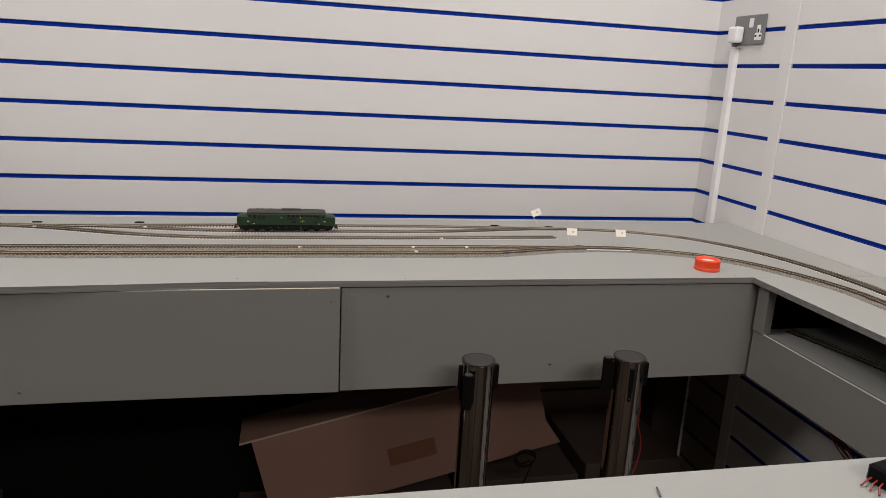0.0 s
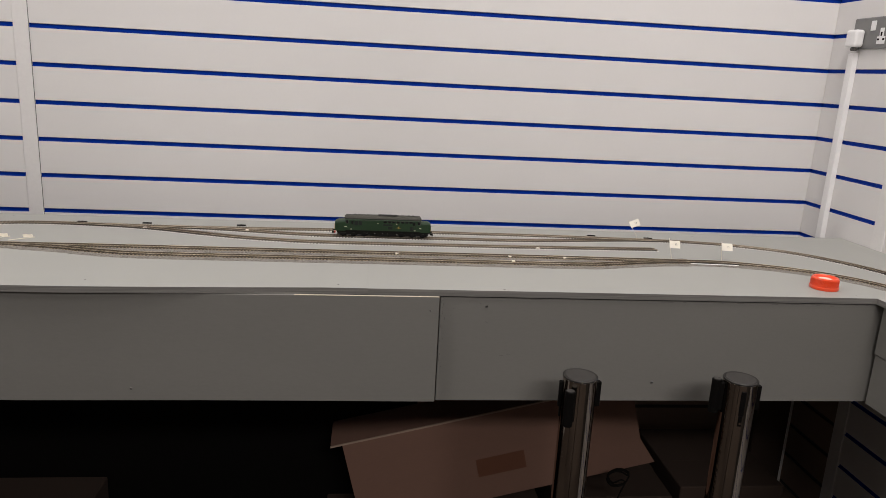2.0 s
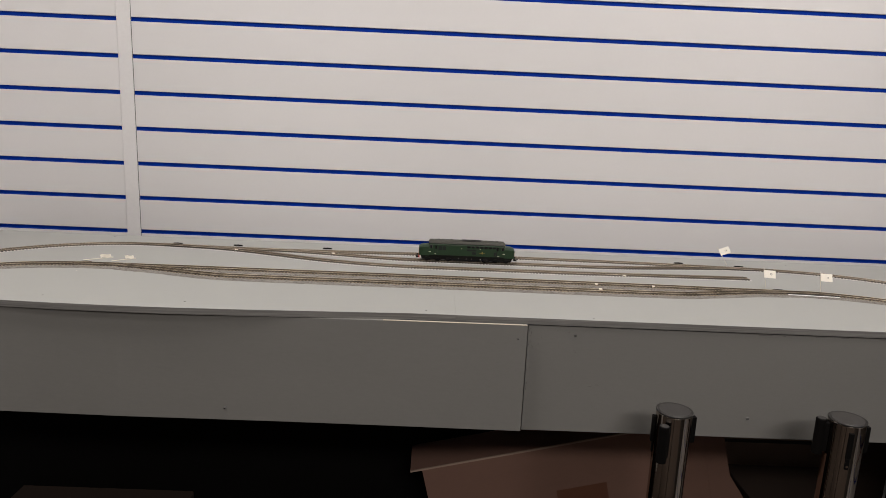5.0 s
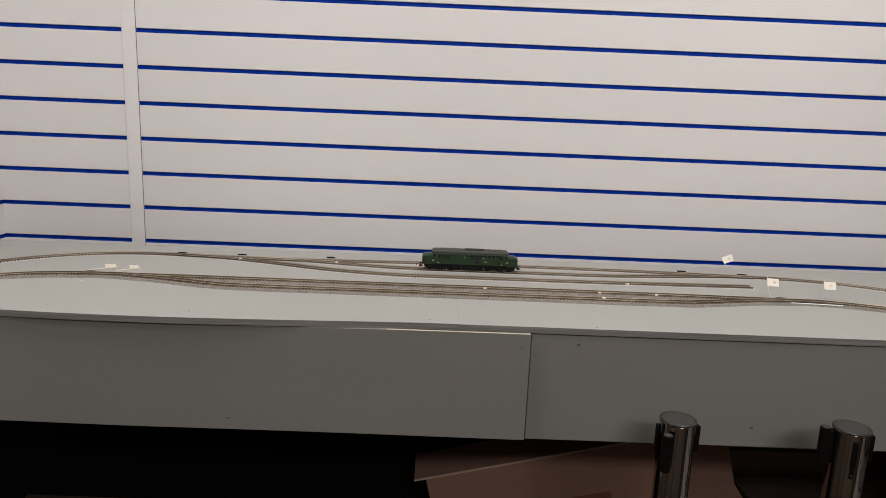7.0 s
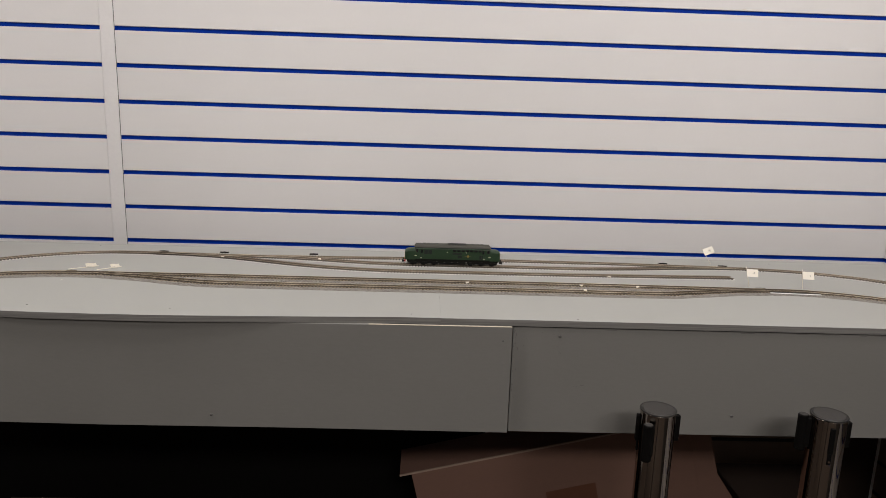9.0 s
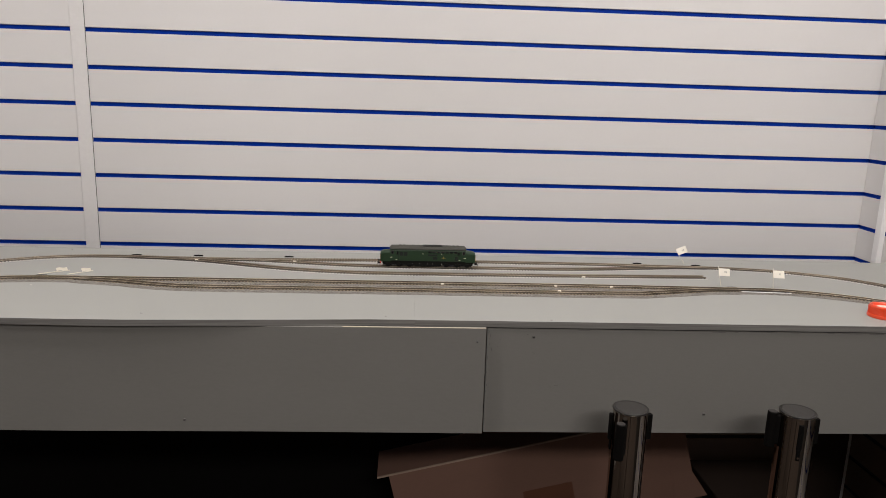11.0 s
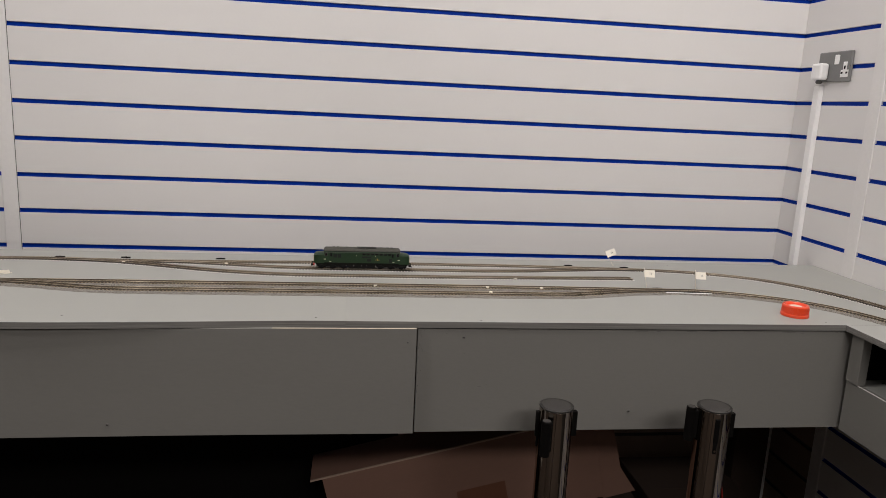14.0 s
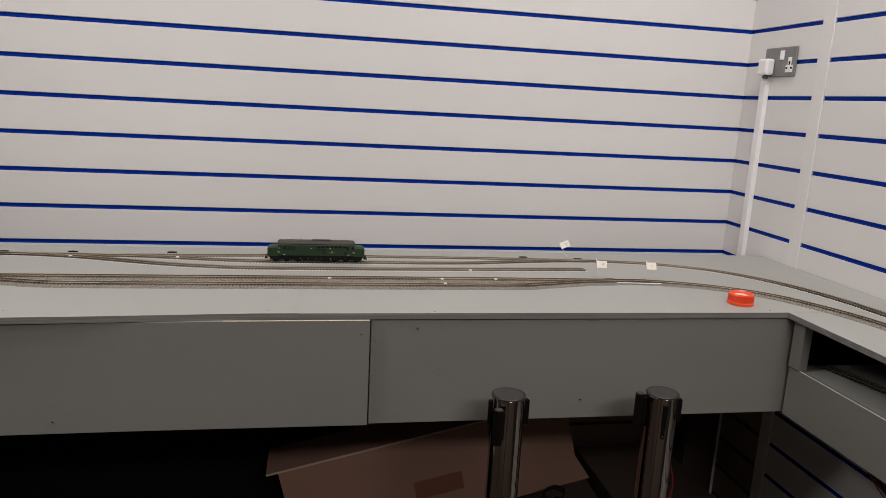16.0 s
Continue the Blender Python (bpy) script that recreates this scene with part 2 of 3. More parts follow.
tagged(link("wall_side_room", box(WEST_X - 0.12, ROOM_X0 - 0.1105, -0.95, -0.83, 0, ROOM_Z), ROOM_MAT), "unseen dark wall added beside the slatted bay", "wall", kind="structure")

SLAT_MESHES = {}


def slat_piece(length, wall, material):
    """One white slat along +x from the origin, its face towards -y."""
    key = (round(length, 4), material.name)
    if key not in SLAT_MESHES:
        bm = box(0, length, 0, 0.012, 0, PITCH - SLOT, bevel=0.0012)
        ob = link("slat", bm, material)
        SLAT_MESHES[key] = ob.data
    else:
        ob = new("slat", SLAT_MESHES[key])
    ob.parent = wall
    return ob


def slat_wall(name, m, sections, trims, label, number):
    """A slatted wall in its own frame: runs along x, faces -y at y = 0."""
    x0, x1 = min(a for a, b in sections), max(b for a, b in sections)
    wall = tagged(link(name, box(x0, x1, 0.012, 0.11, 0, ROOM_Z), WHITE_PANEL), label, "slatwall", kind="structure")
    wall.matrix_basis = m
    for a, b in sections:
        for k in range(-11, 21):
            z = SLOT0 + PITCH * k
            # Slats and slots below the boards are coloured dark to stand for shade.
            under_board = k < -1 and (number == 1 or (number == 2 and a == 0.0))
            s = slat_piece(b - a, wall, SHADED_PANEL if under_board else WHITE_PANEL)
            s.location = (a, 0, z + SLOT / 2)
            if z + SLOT / 2 + PITCH > ROOM_Z:
                continue
            bm = box(a, b, 0.0044, 0.0119, z - SLOT / 2 + 0.0002, z + SLOT / 2 - 0.0002)
            box(a, b, 0.0006, 0.0119, z - SLOT / 2 + 0.0002, z - SLOT / 2 + 0.0022, bm=bm)
            part("slot_strip", bm, WOOD_AND_SLOT_SHADE if under_board else BLUE, wall, "slot darkened in colour for the shade below the boards" if under_board else "blue plastic slot insert")
    for a, b in trims:
        bm = box(a, b, -0.0025, 0.0119, 0.0, ROOM_Z, bevel=0.0015)
        part("joint_strip", bm, WHITE_TRIM, wall)
        if number == 1:
            part("joint_gap", box(b + 0.0002, b + 0.0014, -0.0012, -0.0002, 0.0, ROOM_Z), SCUFF, wall, "thin dark joint beside the strip")
    return wall


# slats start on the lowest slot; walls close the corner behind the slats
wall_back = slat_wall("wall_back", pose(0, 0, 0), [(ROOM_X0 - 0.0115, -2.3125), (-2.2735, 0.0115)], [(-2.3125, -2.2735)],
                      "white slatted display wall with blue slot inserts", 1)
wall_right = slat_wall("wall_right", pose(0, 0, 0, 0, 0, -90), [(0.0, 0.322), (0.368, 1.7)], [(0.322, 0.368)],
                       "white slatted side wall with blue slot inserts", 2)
wall_left = slat_wall("wall_left", pose(ROOM_X0, -0.95, 0, 0, 0, 90), [(0.0, 0.95)], [],
                      "white slatted end wall with blue slot inserts", 3)

# Frames added around the unseen lamps.
for lx, ly, watts in LAMPS:
    t = thing("ceiling_light", "unseen white frame added around an inferred ceiling lamp", "ceiling light", pose(lx, ly, ROOM_Z), "ceiling lights")
    bm = bmesh.new()
    w = 0.31 if ly > -3 else 0.9
    for a in ((-w, w, -0.31, -0.28), (-w, w, 0.28, 0.31), (-w, 0.03 - w, -0.28, 0.28), (w - 0.03, w, -0.28, 0.28)):
        box(*a, -0.03, 0, bm=bm)
    part("frame", bm, WHITE_PLASTIC, t)

# ---- layout boards ----
EDGE_Y, INNER_X, NEAR_Y, BACK_Y = -0.785, -0.325, -1.500, -0.205
SEAM_X = -1.364


def board_unit(name, label, outline, battens):
    """A plywood top of a given outline on wall battens."""
    x0, x1 = min(x for x, y in outline), max(x for x, y in outline)
    y0, y1 = min(y for x, y in outline), max(y for x, y in outline)
    off = Vector(((x0 + x1) / 2, (y0 + y1) / 2, 0))
    t = thing(name, label, "layout board", pose(off.x, off.y, 0), "layout boards")
    bm = prism([(x - off.x, y - off.y) for x, y in outline], "z", TZ - 0.0125, TZ)
    bmesh.ops.bevel(bm, geom=[e for e in bm.edges if abs(e.verts[0].co.z - e.verts[1].co.z) < 1e-6], offset=0.00015, segments=1, affect="EDGES")
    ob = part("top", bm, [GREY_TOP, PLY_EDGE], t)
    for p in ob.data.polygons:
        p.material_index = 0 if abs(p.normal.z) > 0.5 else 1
    for a, b, c, d in battens:
        part("batten", box(a - off.x, b - off.x, c - off.y, d - off.y, TZ - 0.055, TZ - 0.0126), WOOD_AND_SLOT_SHADE, t)
    return t, off


# the left board's front edge wavers a little
unit_left, off_l = board_unit("layout_board", "grey-painted plywood layout board with deep front fascia",
                              [(ROOM_X0 + 0.002, BACK_Y), (ROOM_X0 + 0.002, -0.792), (-2.4, -0.796), (-2.22, -0.801), (-2.11, -0.8065), (-2.0, -0.8085), (-1.9, -0.808), (-1.75, -0.802), (-1.59, -0.793), (-1.45, -0.785),
                               (SEAM_X - 0.00004, -0.784), (SEAM_X - 0.00004, BACK_Y)], [(ROOM_X0, ROOM_X0 + 0.03, -0.78, -0.22), (-1.40, -1.3645, -0.78, -0.22)])
unit_right, off_r = board_unit("layout_board", "grey-painted corner layout board with fascia and scuffed edge",
                               [(SEAM_X + 0.00004, BACK_Y), (SEAM_X + 0.00004, EDGE_Y), (-0.002, EDGE_Y), (-0.002, BACK_Y)], [(-0.03, -0.0005, -0.77, -0.21), (-1.3635, -1.33, -0.77, -0.22)])
unit_side, off_s = board_unit("layout_board", "narrow grey side board with open shelf below",
                              [(INNER_X, EDGE_Y - 0.0006), (INNER_X, NEAR_Y), (-0.002, NEAR_Y), (-0.002, EDGE_Y - 0.0006)], [(-0.03, -0.0005, -1.45, -0.80)])
unit_near, off_n = board_unit("layout_board", "grey-painted layout board in front of the operator",
                              [(-2.2, NEAR_Y - 0.0006), (-2.2, -1.86), (-0.002, -1.86), (-0.002, NEAR_Y - 0.0006)], [(-0.03, -0.0005, -1.84, -1.5), (-2.19, -2.15, -1.84, -1.5)])
for lx in (-2.17, -1.2):
    part("leg", box(lx - 0.022 - off_n.x, lx + 0.022 - off_n.x, -1.83 - off_n.y, -1.79 - off_n.y, 0, TZ - 0.0126), WOOD_AND_SLOT_SHADE, unit_near)

# Unseen ledge added to keep light out of the gap behind the boards.
batten = thing("light_block_ledge", "added unseen timber ledge blocking light behind the boards", "ledge", pose(-1.34, -0.1, 0.94))
part("plank", box(-1.341, 1.338, -0.104, 0.0995, -0.02, 0.0), WOOD_AND_SLOT_SHADE, batten)
part("upright_board", box(-1.341, 1.30, -0.1045, -0.0935, 0.0002, TZ - 0.94 - 0.0127), WOOD_AND_SLOT_SHADE, batten)
# Black sheet added to keep the space under the left board dark.
dark_sheet = thing("shade_sheet", "added black sheet standing in for shade below the boards", "board", pose(-2.05, -0.215, 0))
part("sheet", box(-0.631, 0.84, -0.006, 0.006, 0, 0.9195), BLACK_PLASTIC, dark_sheet)

# left fascia stands proud at its right-hand end, showing its raw top edge
LF = [(-2.681, -0.788, 1.0725), (-2.0, -0.7985, 1.0725), (-1.68, -0.7965, 1.0728), (-1.5, -0.7975, 1.0748), (-1.2285, -0.8000, 1.0764)]
bm = bmesh.new()
rings = []
for x, y, z in LF:
    rings.append([bm.verts.new((x - off_l.x, yy - off_l.y, zz)) for yy, zz in ((y, 0.862), (y, z), (y + 0.009, z), (y + 0.009, 0.862))])
for a, b in zip(rings, rings[1:]):
    for k in range(4):
        bm.faces.new((a[k], a[(k + 1) % 4], b[(k + 1) % 4], b[k]))
bm.faces.new(rings[0][::-1])
bm.faces.new(rings[-1])
bmesh.ops.recalc_face_normals(bm, faces=bm.faces)
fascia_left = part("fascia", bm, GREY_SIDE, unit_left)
bm = bmesh.new()
rings = []
for x, y, z in ((-1.50, -0.7975, 1.0749), (-1.40, -0.7988, 1.0756), (-1.2290, -0.7999, 1.0764)):
    rings.append([bm.verts.new((x - off_l.x, yy - off_l.y, zz)) for yy, zz in ((y, z), (y, z + 0.0005), (y + 0.0045, z + 0.0005), (y + 0.0045, z))])
for a, b in zip(rings, rings[1:]):
    for k in range(4):
        bm.faces.new((a[k], a[(k + 1) % 4], b[(k + 1) % 4], b[k]))
bm.faces.new(rings[0][::-1])
bm.faces.new(rings[-1])
bmesh.ops.recalc_face_normals(bm, faces=bm.faces)
part("raw_edge", bm, RAW_WOOD, fascia_left, "raw cream wood edge of the fascia")
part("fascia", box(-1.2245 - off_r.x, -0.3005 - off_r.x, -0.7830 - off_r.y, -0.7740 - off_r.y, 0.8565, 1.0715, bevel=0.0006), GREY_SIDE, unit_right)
# side board: corner post, shelf with added black sheets, lower fascia
part("corner_post", box(-0.313 - off_s.x, -0.293 - off_s.x, -0.828 - off_s.y, -0.793 - off_s.y, 0.9690, TZ - 0.0127, bevel=0.001), GREY_SIDE, unit_side)
part("shelf", box(-0.298 - off_s.x, -0.032 - off_s.x, NEAR_Y - off_s.y, -0.79 - off_s.y, 0.955, 0.967), GREY_TOP, unit_side)
# Black sheets added so that the inside of the shelf stays dark.
part("back_panel", box(-0.0318 - off_s.x, -0.0305 - off_s.x, NEAR_Y - off_s.y, -0.60 - off_s.y, 0.94, TZ - 0.0127), BLACK_PLASTIC, unit_side, "added black sheet darkening the depth of the shelf")
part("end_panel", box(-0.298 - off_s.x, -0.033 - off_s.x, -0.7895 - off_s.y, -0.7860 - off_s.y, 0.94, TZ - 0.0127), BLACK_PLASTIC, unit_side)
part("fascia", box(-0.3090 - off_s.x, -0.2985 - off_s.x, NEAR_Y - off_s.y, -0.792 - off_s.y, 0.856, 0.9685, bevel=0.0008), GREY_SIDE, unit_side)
part("worn_edge", box(-0.3096 - off_s.x, -0.3066 - off_s.x, NEAR_Y - off_s.y, -0.795 - off_s.y, 0.9676, 0.9691, bevel=0.0004), WHITE_TRIM, unit_side, "edge of the shelf fascia rubbed pale")

# ---- track ----
GAUGE = 0.0165


def track(label, points, base=TZ, foam=False, group="model railway tracks", step=0.0037):
    """Rails on sleepers along a smooth line; foam: on a strip of ballast foam."""
    line = smooth_line(points, step)
    t = thing("model_track", label, "model track", pose(line[0].x, line[0].y, base), group)
    o = line[0].copy()
    lift = 0.003 if foam else 0.0
    ways = []
    for i in range(len(line)):
        d = (line[min(i + 1, len(line) - 1)] - line[max(i - 1, 0)]).normalized()
        ways.append(Vector((-d.y, d.x, 0)))
    for side in (-1, 1):
        bm = bmesh.new()
        prof = [(-0.0010, 0.0016), (0.0010, 0.0016), (0.0003, 0.0021), (0.0003, 0.0027), (0.0006, 0.0029), (0.0006, 0.0033), (0.0004, 0.00355), (0.00013, 0.0037), (-0.00013, 0.0037), (-0.0004, 0.00355), (-0.0006, 0.0033), (-0.0006, 0.0029), (-0.0003, 0.0027), (-0.0003, 0.0021)]
        tall = 0.0002 if foam else -0.0005
        prof = [(a * 0.8, b + (tall if b > 0.0025 else 0.0)) for a, b in prof]
        rings = []
        for v, w in zip(line, ways):
            c = v - o + w * (side * GAUGE / 2)
            rings.append([bm.verts.new((c.x + w.x * a, c.y + w.y * a, b + lift)) for a, b in prof])
        for a, b in zip(rings, rings[1:]):
            for k in range(14):
                bm.faces.new((a[k], b[k], b[(k + 1) % 14], a[(k + 1) % 14]))
        bmesh.ops.recalc_face_normals(bm, faces=bm.faces)
        rail = part("rail", bm, [RAIL, RAIL_SIDE], t)
        for p in rail.data.polygons:
            p.material_index = 0 if p.center.z - lift > 0.00282 + tall else 1
            p.use_smooth = p.material_index == 0
    verts, faces = [], []
    ends = 0.0128 if foam else 0.0175
    for i in range(1, len(line) - 1, 2):
        w = ways[i]
        d = Vector((w.y, -w.x, 0))
        c = line[i] - o
        n = len(verts)
        for z, reach in ((0.0003 + lift, ends), (0.0018 + lift, ends), (0.0019 + lift, 0.0072)):
            for a, b in ((-1, -1), (1, -1), (1, 1), (-1, 1)):
                q = c + w * (a * reach) + d * (b * 0.0018)
                verts.append((q.x, q.y, z))
        faces += [tuple(n + k for k in f) for f in ((4, 5, 6, 7), (0, 1, 5, 4), (1, 2, 6, 5), (2, 3, 7, 6), (3, 0, 4, 7), (8, 9, 10, 11))]
    me = bpy.data.meshes.new("sleeper_strip")
    me.from_pydata(verts, [], faces)
    me.materials.append(FOAM_SLEEPER if foam else SLEEPER)
    me.materials.append(SLEEPER_TAN)
    me.polygons.foreach_set("material_index", [1 if k % 6 == 5 else 0 for k in range(len(faces))])
    sl = new("sleeper_strip", me)
    sl.parent = t
    tagged(sl, kind="stuff")
    if not foam and base == TZ:
        bm = bmesh.new()
        rows = []
        for v, w in zip(line, ways):
            c = v - o
            rows.append([bm.verts.new((c.x + w.x * a, c.y + w.y * a, z)) for a, z in ((-0.0184, 0.0), (-0.0182, 0.0005), (-0.0120, 0.0005), (0.0120, 0.0005), (0.0182, 0.0005), (0.0184, 0.0))])
        for a, b in zip(rows, rows[1:]):
            for k in range(5):
                bm.faces.new((a[k], a[k + 1], b[k + 1], b[k])).material_index = 1 if k == 2 else 0
        bmesh.ops.recalc_face_normals(bm, faces=bm.faces)
        part("underlay", bm, [UNDERLAY, TAN], t, "thin underlay, tan brown between pale edges")
    if foam:
        rnd = random.Random(len(line))
        bm = bmesh.new()
        rows = []
        for v, w in zip(line[::2], ways[::2]):
            c = v - o
            row = []
            for a, z in ((-0.026, 0.0), (-0.021, 0.0034), (-0.0145, 0.0036), (-0.006, 0.0038), (0.0, 0.0038), (0.006, 0.0038), (0.0145, 0.0036), (0.021, 0.0034), (0.026, 0.0)):
                j = rnd.uniform(-0.0007, 0.0005) if z else 0.0001
                a2 = a + rnd.uniform(-0.001, 0.001)
                row.append(bm.verts.new((c.x + w.x * a2, c.y + w.y * a2, z + j)))
            rows.append(row)
        for a, b in zip(rows, rows[1:]):
            for k in range(8):
                bm.faces.new((a[k], a[k + 1], b[k + 1], b[k])).material_index = 1 if 2 <= k <= 5 else 0
        bmesh.ops.recalc_face_normals(bm, faces=bm.faces)
        part("ballast_foam", bm, [BALLAST, TAN], t, "grey speckled ballast foam strip")
    return t


Y1, Y2, Y3 = -0.292, -0.358, -0.428
N1, N2 = -0.528, -0.586
track("long back track of bright rails on dark sleepers, curved ends",
      [(-2.62, -0.78), (-2.6, -0.67), (-2.53, -0.545), (-2.43, -0.437), (-2.33, -0.36), (-2.215, -0.314), (-2.1, -0.304), (-1.88, -0.312), (-1.65, -0.305), (-1.4, Y1), (-1.1, Y1), (-0.9, -0.294),
       (-0.75, -0.302), (-0.6, -0.311), (-0.5, -0.322), (-0.41, -0.344), (-0.287, -0.404), (-0.192, -0.511), (-0.132, -0.648), (-0.104, -0.8), (-0.1, -0.95), (-0.1, -1.2), (-0.1, -1.6)])
track("middle siding of bright rails on dark sleepers", [(-1.84, -0.3125), (-1.75, -0.317), (-1.66, -0.330), (-1.56, -0.348), (-1.47, -0.357), (-1.36, Y2), (-1.1, Y2), (-1.0, -0.356), (-0.9, -0.346), (-0.78, -0.327), (-0.68, -0.314), (-0.60, -0.3115)])
track("dead-end siding of bright rails on dark sleepers", [(-2.07, -0.3045), (-1.96, -0.316), (-1.86, -0.338), (-1.70, -0.390), (-1.6, -0.413), (-1.5, -0.426), (-1.4, Y3), (-1.1, -0.426), (-0.9, -0.420), (-0.645, -0.410)])
track("near track on grey ballast foam curving at both ends",
      [(-2.62, -0.95), (-2.575, -0.79), (-2.47, -0.655), (-2.35, -0.573), (-2.26, -0.543), (-2.17, -0.532), (-2.05, -0.53), (-1.9, N1), (-1.4, N1), (-1.0, N1), (-0.75, -0.532), (-0.62, -0.536),
       (-0.52, -0.542), (-0.39, -0.585), (-0.285, -0.66), (-0.218, -0.768), (-0.178, -0.886), (-0.172, -1.0), (-0.172, -1.2), (-0.172, -1.6)], foam=True)
track("near passing track on grey ballast foam", [(-2.1, -0.534), (-2.0, -0.553), (-1.9, -0.578), (-1.8, N2), (-1.4, N2), (-0.92, N2), (-0.82, -0.575), (-0.7, -0.547), (-0.62, -0.54)], foam=True)
track("hidden storage track on the shelf below the side board", [(-0.225, -0.805), (-0.203, -0.9), (-0.180, -1.0), (-0.16, -1.2), (-0.16, -1.46)], base=0.967, group="hidden tracks")

# ---- locomotive ----
def sect(xs, hw, zs, top):
    """Half-width and heights of a body section as a closed outline in y and z."""
    z0, z1 = zs
    return [(-hw, z0), (-hw, z1), (-hw * 0.93, z1 + (top - z1) * 0.45), (-hw * 0.66, z1 + (top - z1) * 0.8), (-hw * 0.25, top), (hw * 0.25, top),
            (hw * 0.66, z1 + (top - z1) * 0.8), (hw * 0.93, z1 + (top - z1) * 0.45), (hw, z1), (hw, z0)]


def loft(sections):
    bm = bmesh.new()
    rings = [[bm.verts.new((x, y, z)) for y, z in out] for x, out in sections]
    n = len(rings[0])
    for a, b in zip(rings, rings[1:]):
        for k in range(n):
            bm.faces.new((a[k], a[(k + 1) % n], b[(k + 1) % n], b[k]))
    bm.faces.new(rings[0][::-1])
    bm.faces.new(rings[-1])
    bmesh.ops.recalc_face_normals(bm, faces=bm.faces)
    return bm


def locomotive(m):
    t = thing("model_locomotive", "green diesel model locomotive with grey roof on the middle siding", "model locomotive", m)
    W, SILL = 0.0172, 0.0142
    part("body", loft([(x, sect(x, W, (SILL, 0.0398), 0.0445)) for x in (-0.092, 0.092)]), LOCO_GREEN, t)
    part("underframe", box(-0.112, 0.112, -0.0152, 0.0152, 0.0100, 0.0146), LOCO_BLACK, t)
    part("roof", loft([(x, sect(x, w, (0.0432, 0.0445), top)) for x, w, top in
                       ((-0.0938, 0.0150, 0.0455), (-0.0898, 0.0162, 0.0497), (-0.05, 0.0165, 0.0503), (0.05, 0.0165, 0.0503), (0.0898, 0.0162, 0.0497), (0.0938, 0.0150, 0.0455))]), LOCO_ROOF, t, "weathered grey roof")
    for s in (-1, 1):
        nose = part("nose", loft([(s * x, sect(x, w, (SILL, z1), top)) for x, w, z1, top in
                                  ((0.0915, 0.0168, 0.0345, 0.0395), (0.108, 0.0164, 0.0335, 0.0385), (0.1145, 0.0150, 0.032, 0.0365), (0.1172, 0.0120, 0.029, 0.033))]), LOCO_GREEN, t)
        part("warning_panel", box(s * 0.1168 - 0.0008, s * 0.1168 + 0.0008, -0.0105, 0.0105, 0.016, 0.0285, bevel=0.0004), YELLOW, nose, "yellow warning panel")
        bm = bmesh.new()
        for y in (-0.0085, 0.0005):
            box(s * 0.0926 - 0.0006, s * 0.0926 + 0.0006, y, y + 0.008, 0.0405, 0.0452, bm=bm)
        part("windscreen", bm, GLASS, t)
        bm = bmesh.new()
        box(s * 0.1165 - 0.0012, s * 0.1165 + 0.0012, -0.0165, 0.0165, 0.0085, 0.0125, bm=bm)
        part("buffer_beam", bm, RED if s < 0 else LOCO_BLACK, t, "red buffer beam" if s < 0 else "")
        for y in (-0.0115, 0.0115):
            bm = cyl((s * 0.1176, y, 0.0105), (s * 0.1218, y, 0.0105), 0.0013, seg=12)
            cyl((s * 0.1214, y, 0.0105), (s * 0.1226, y, 0.0105), 0.0030, seg=16, bm=bm)
            part("buffer", bm, LOCO_BLACK, t)
        bm = box(s * 0.120 - 0.003, s * 0.120 + 0.003, -0.001, 0.001, 0.005, 0.0075)
        box(s * 0.1235 - 0.0006, s * 0.1235 + 0.0006, -0.005, 0.005, 0.0045, 0.008, bm=bm)
        part("coupling", bm, LOCO_BLACK, t)
    for y in (-1, 1):
        f = y * (W + 0.0001)

        def plate(name, x0, x1, z0, z1, material, proud=0.0003, label=""):
            return part(name, box(x0, x1, min(f, f + y * proud), max(f, f + y * proud), z0, z1), material, t, label)

        for x in (-0.0695, -0.0595):
            plate("grille", x, x + 0.0085, 0.0285, 0.0375, LOCO_DARK)
        for k in range(7):
            plate("side_window", 0.0005 + k * 0.0105, 0.0085 + k * 0.0105, 0.0355, 0.0395, GLASS, label="dark side window")
        plate("grille", 0.0, 0.0225, 0.0285, 0.0325, LOCO_DARK)
        plate("grille", 0.0125, 0.0225, 0.0205, 0.0265, LOCO_DARK)
        plate("grille", 0.066, 0.074, 0.0185, 0.0275, LOCO_DARK)
        for s in (-1, 1):
            plate("window_frame", s * 0.0875 - 0.0034, s * 0.0875 + 0.0034, 0.0321, 0.0398, SCUFF, 0.0002, "pale cab window frame")
            plate("cab_window", s * 0.0875 - 0.003, s * 0.0875 + 0.003, 0.0325, 0.0395, GLASS, label="dark cab side window")
            plate("cab_window", s * 0.0752 - 0.002, s * 0.0752 + 0.002, 0.031, 0.0385, GLASS, label="dark cab door window")
            plate("door_line", s * 0.0785 - 0.0003, s * 0.0785 + 0.0003, 0.013, 0.038, LOCO_DARK, 0.0002)
            plate("door_line", s * 0.0725 - 0.0003, s * 0.0725 + 0.0003, 0.013, 0.038, LOCO_DARK, 0.0002)
            plate("handrail", s * 0.0712 - 0.0002, s * 0.0712 + 0.0002, 0.020, 0.030, LOCO_ROOF, 0.0004)
            plate("number_bar", s * 0.0905 - 0.0028, s * 0.0905 + 0.0028, 0.0235, 0.025, CREAM, 0.0002, "cream number print")
            plate("number_bar", s * 0.0775 - 0.0022, s * 0.0775 + 0.0022, 0.0182, 0.0195, CREAM, 0.0002, "cream number print")
        for x in (-0.013, 0.033):
            part("marker_dot", cyl((x, f, 0.0335), (x, f + y * 0.0004, 0.0335), 0.0011, seg=12), CREAM, t)
        bm = bmesh.new()
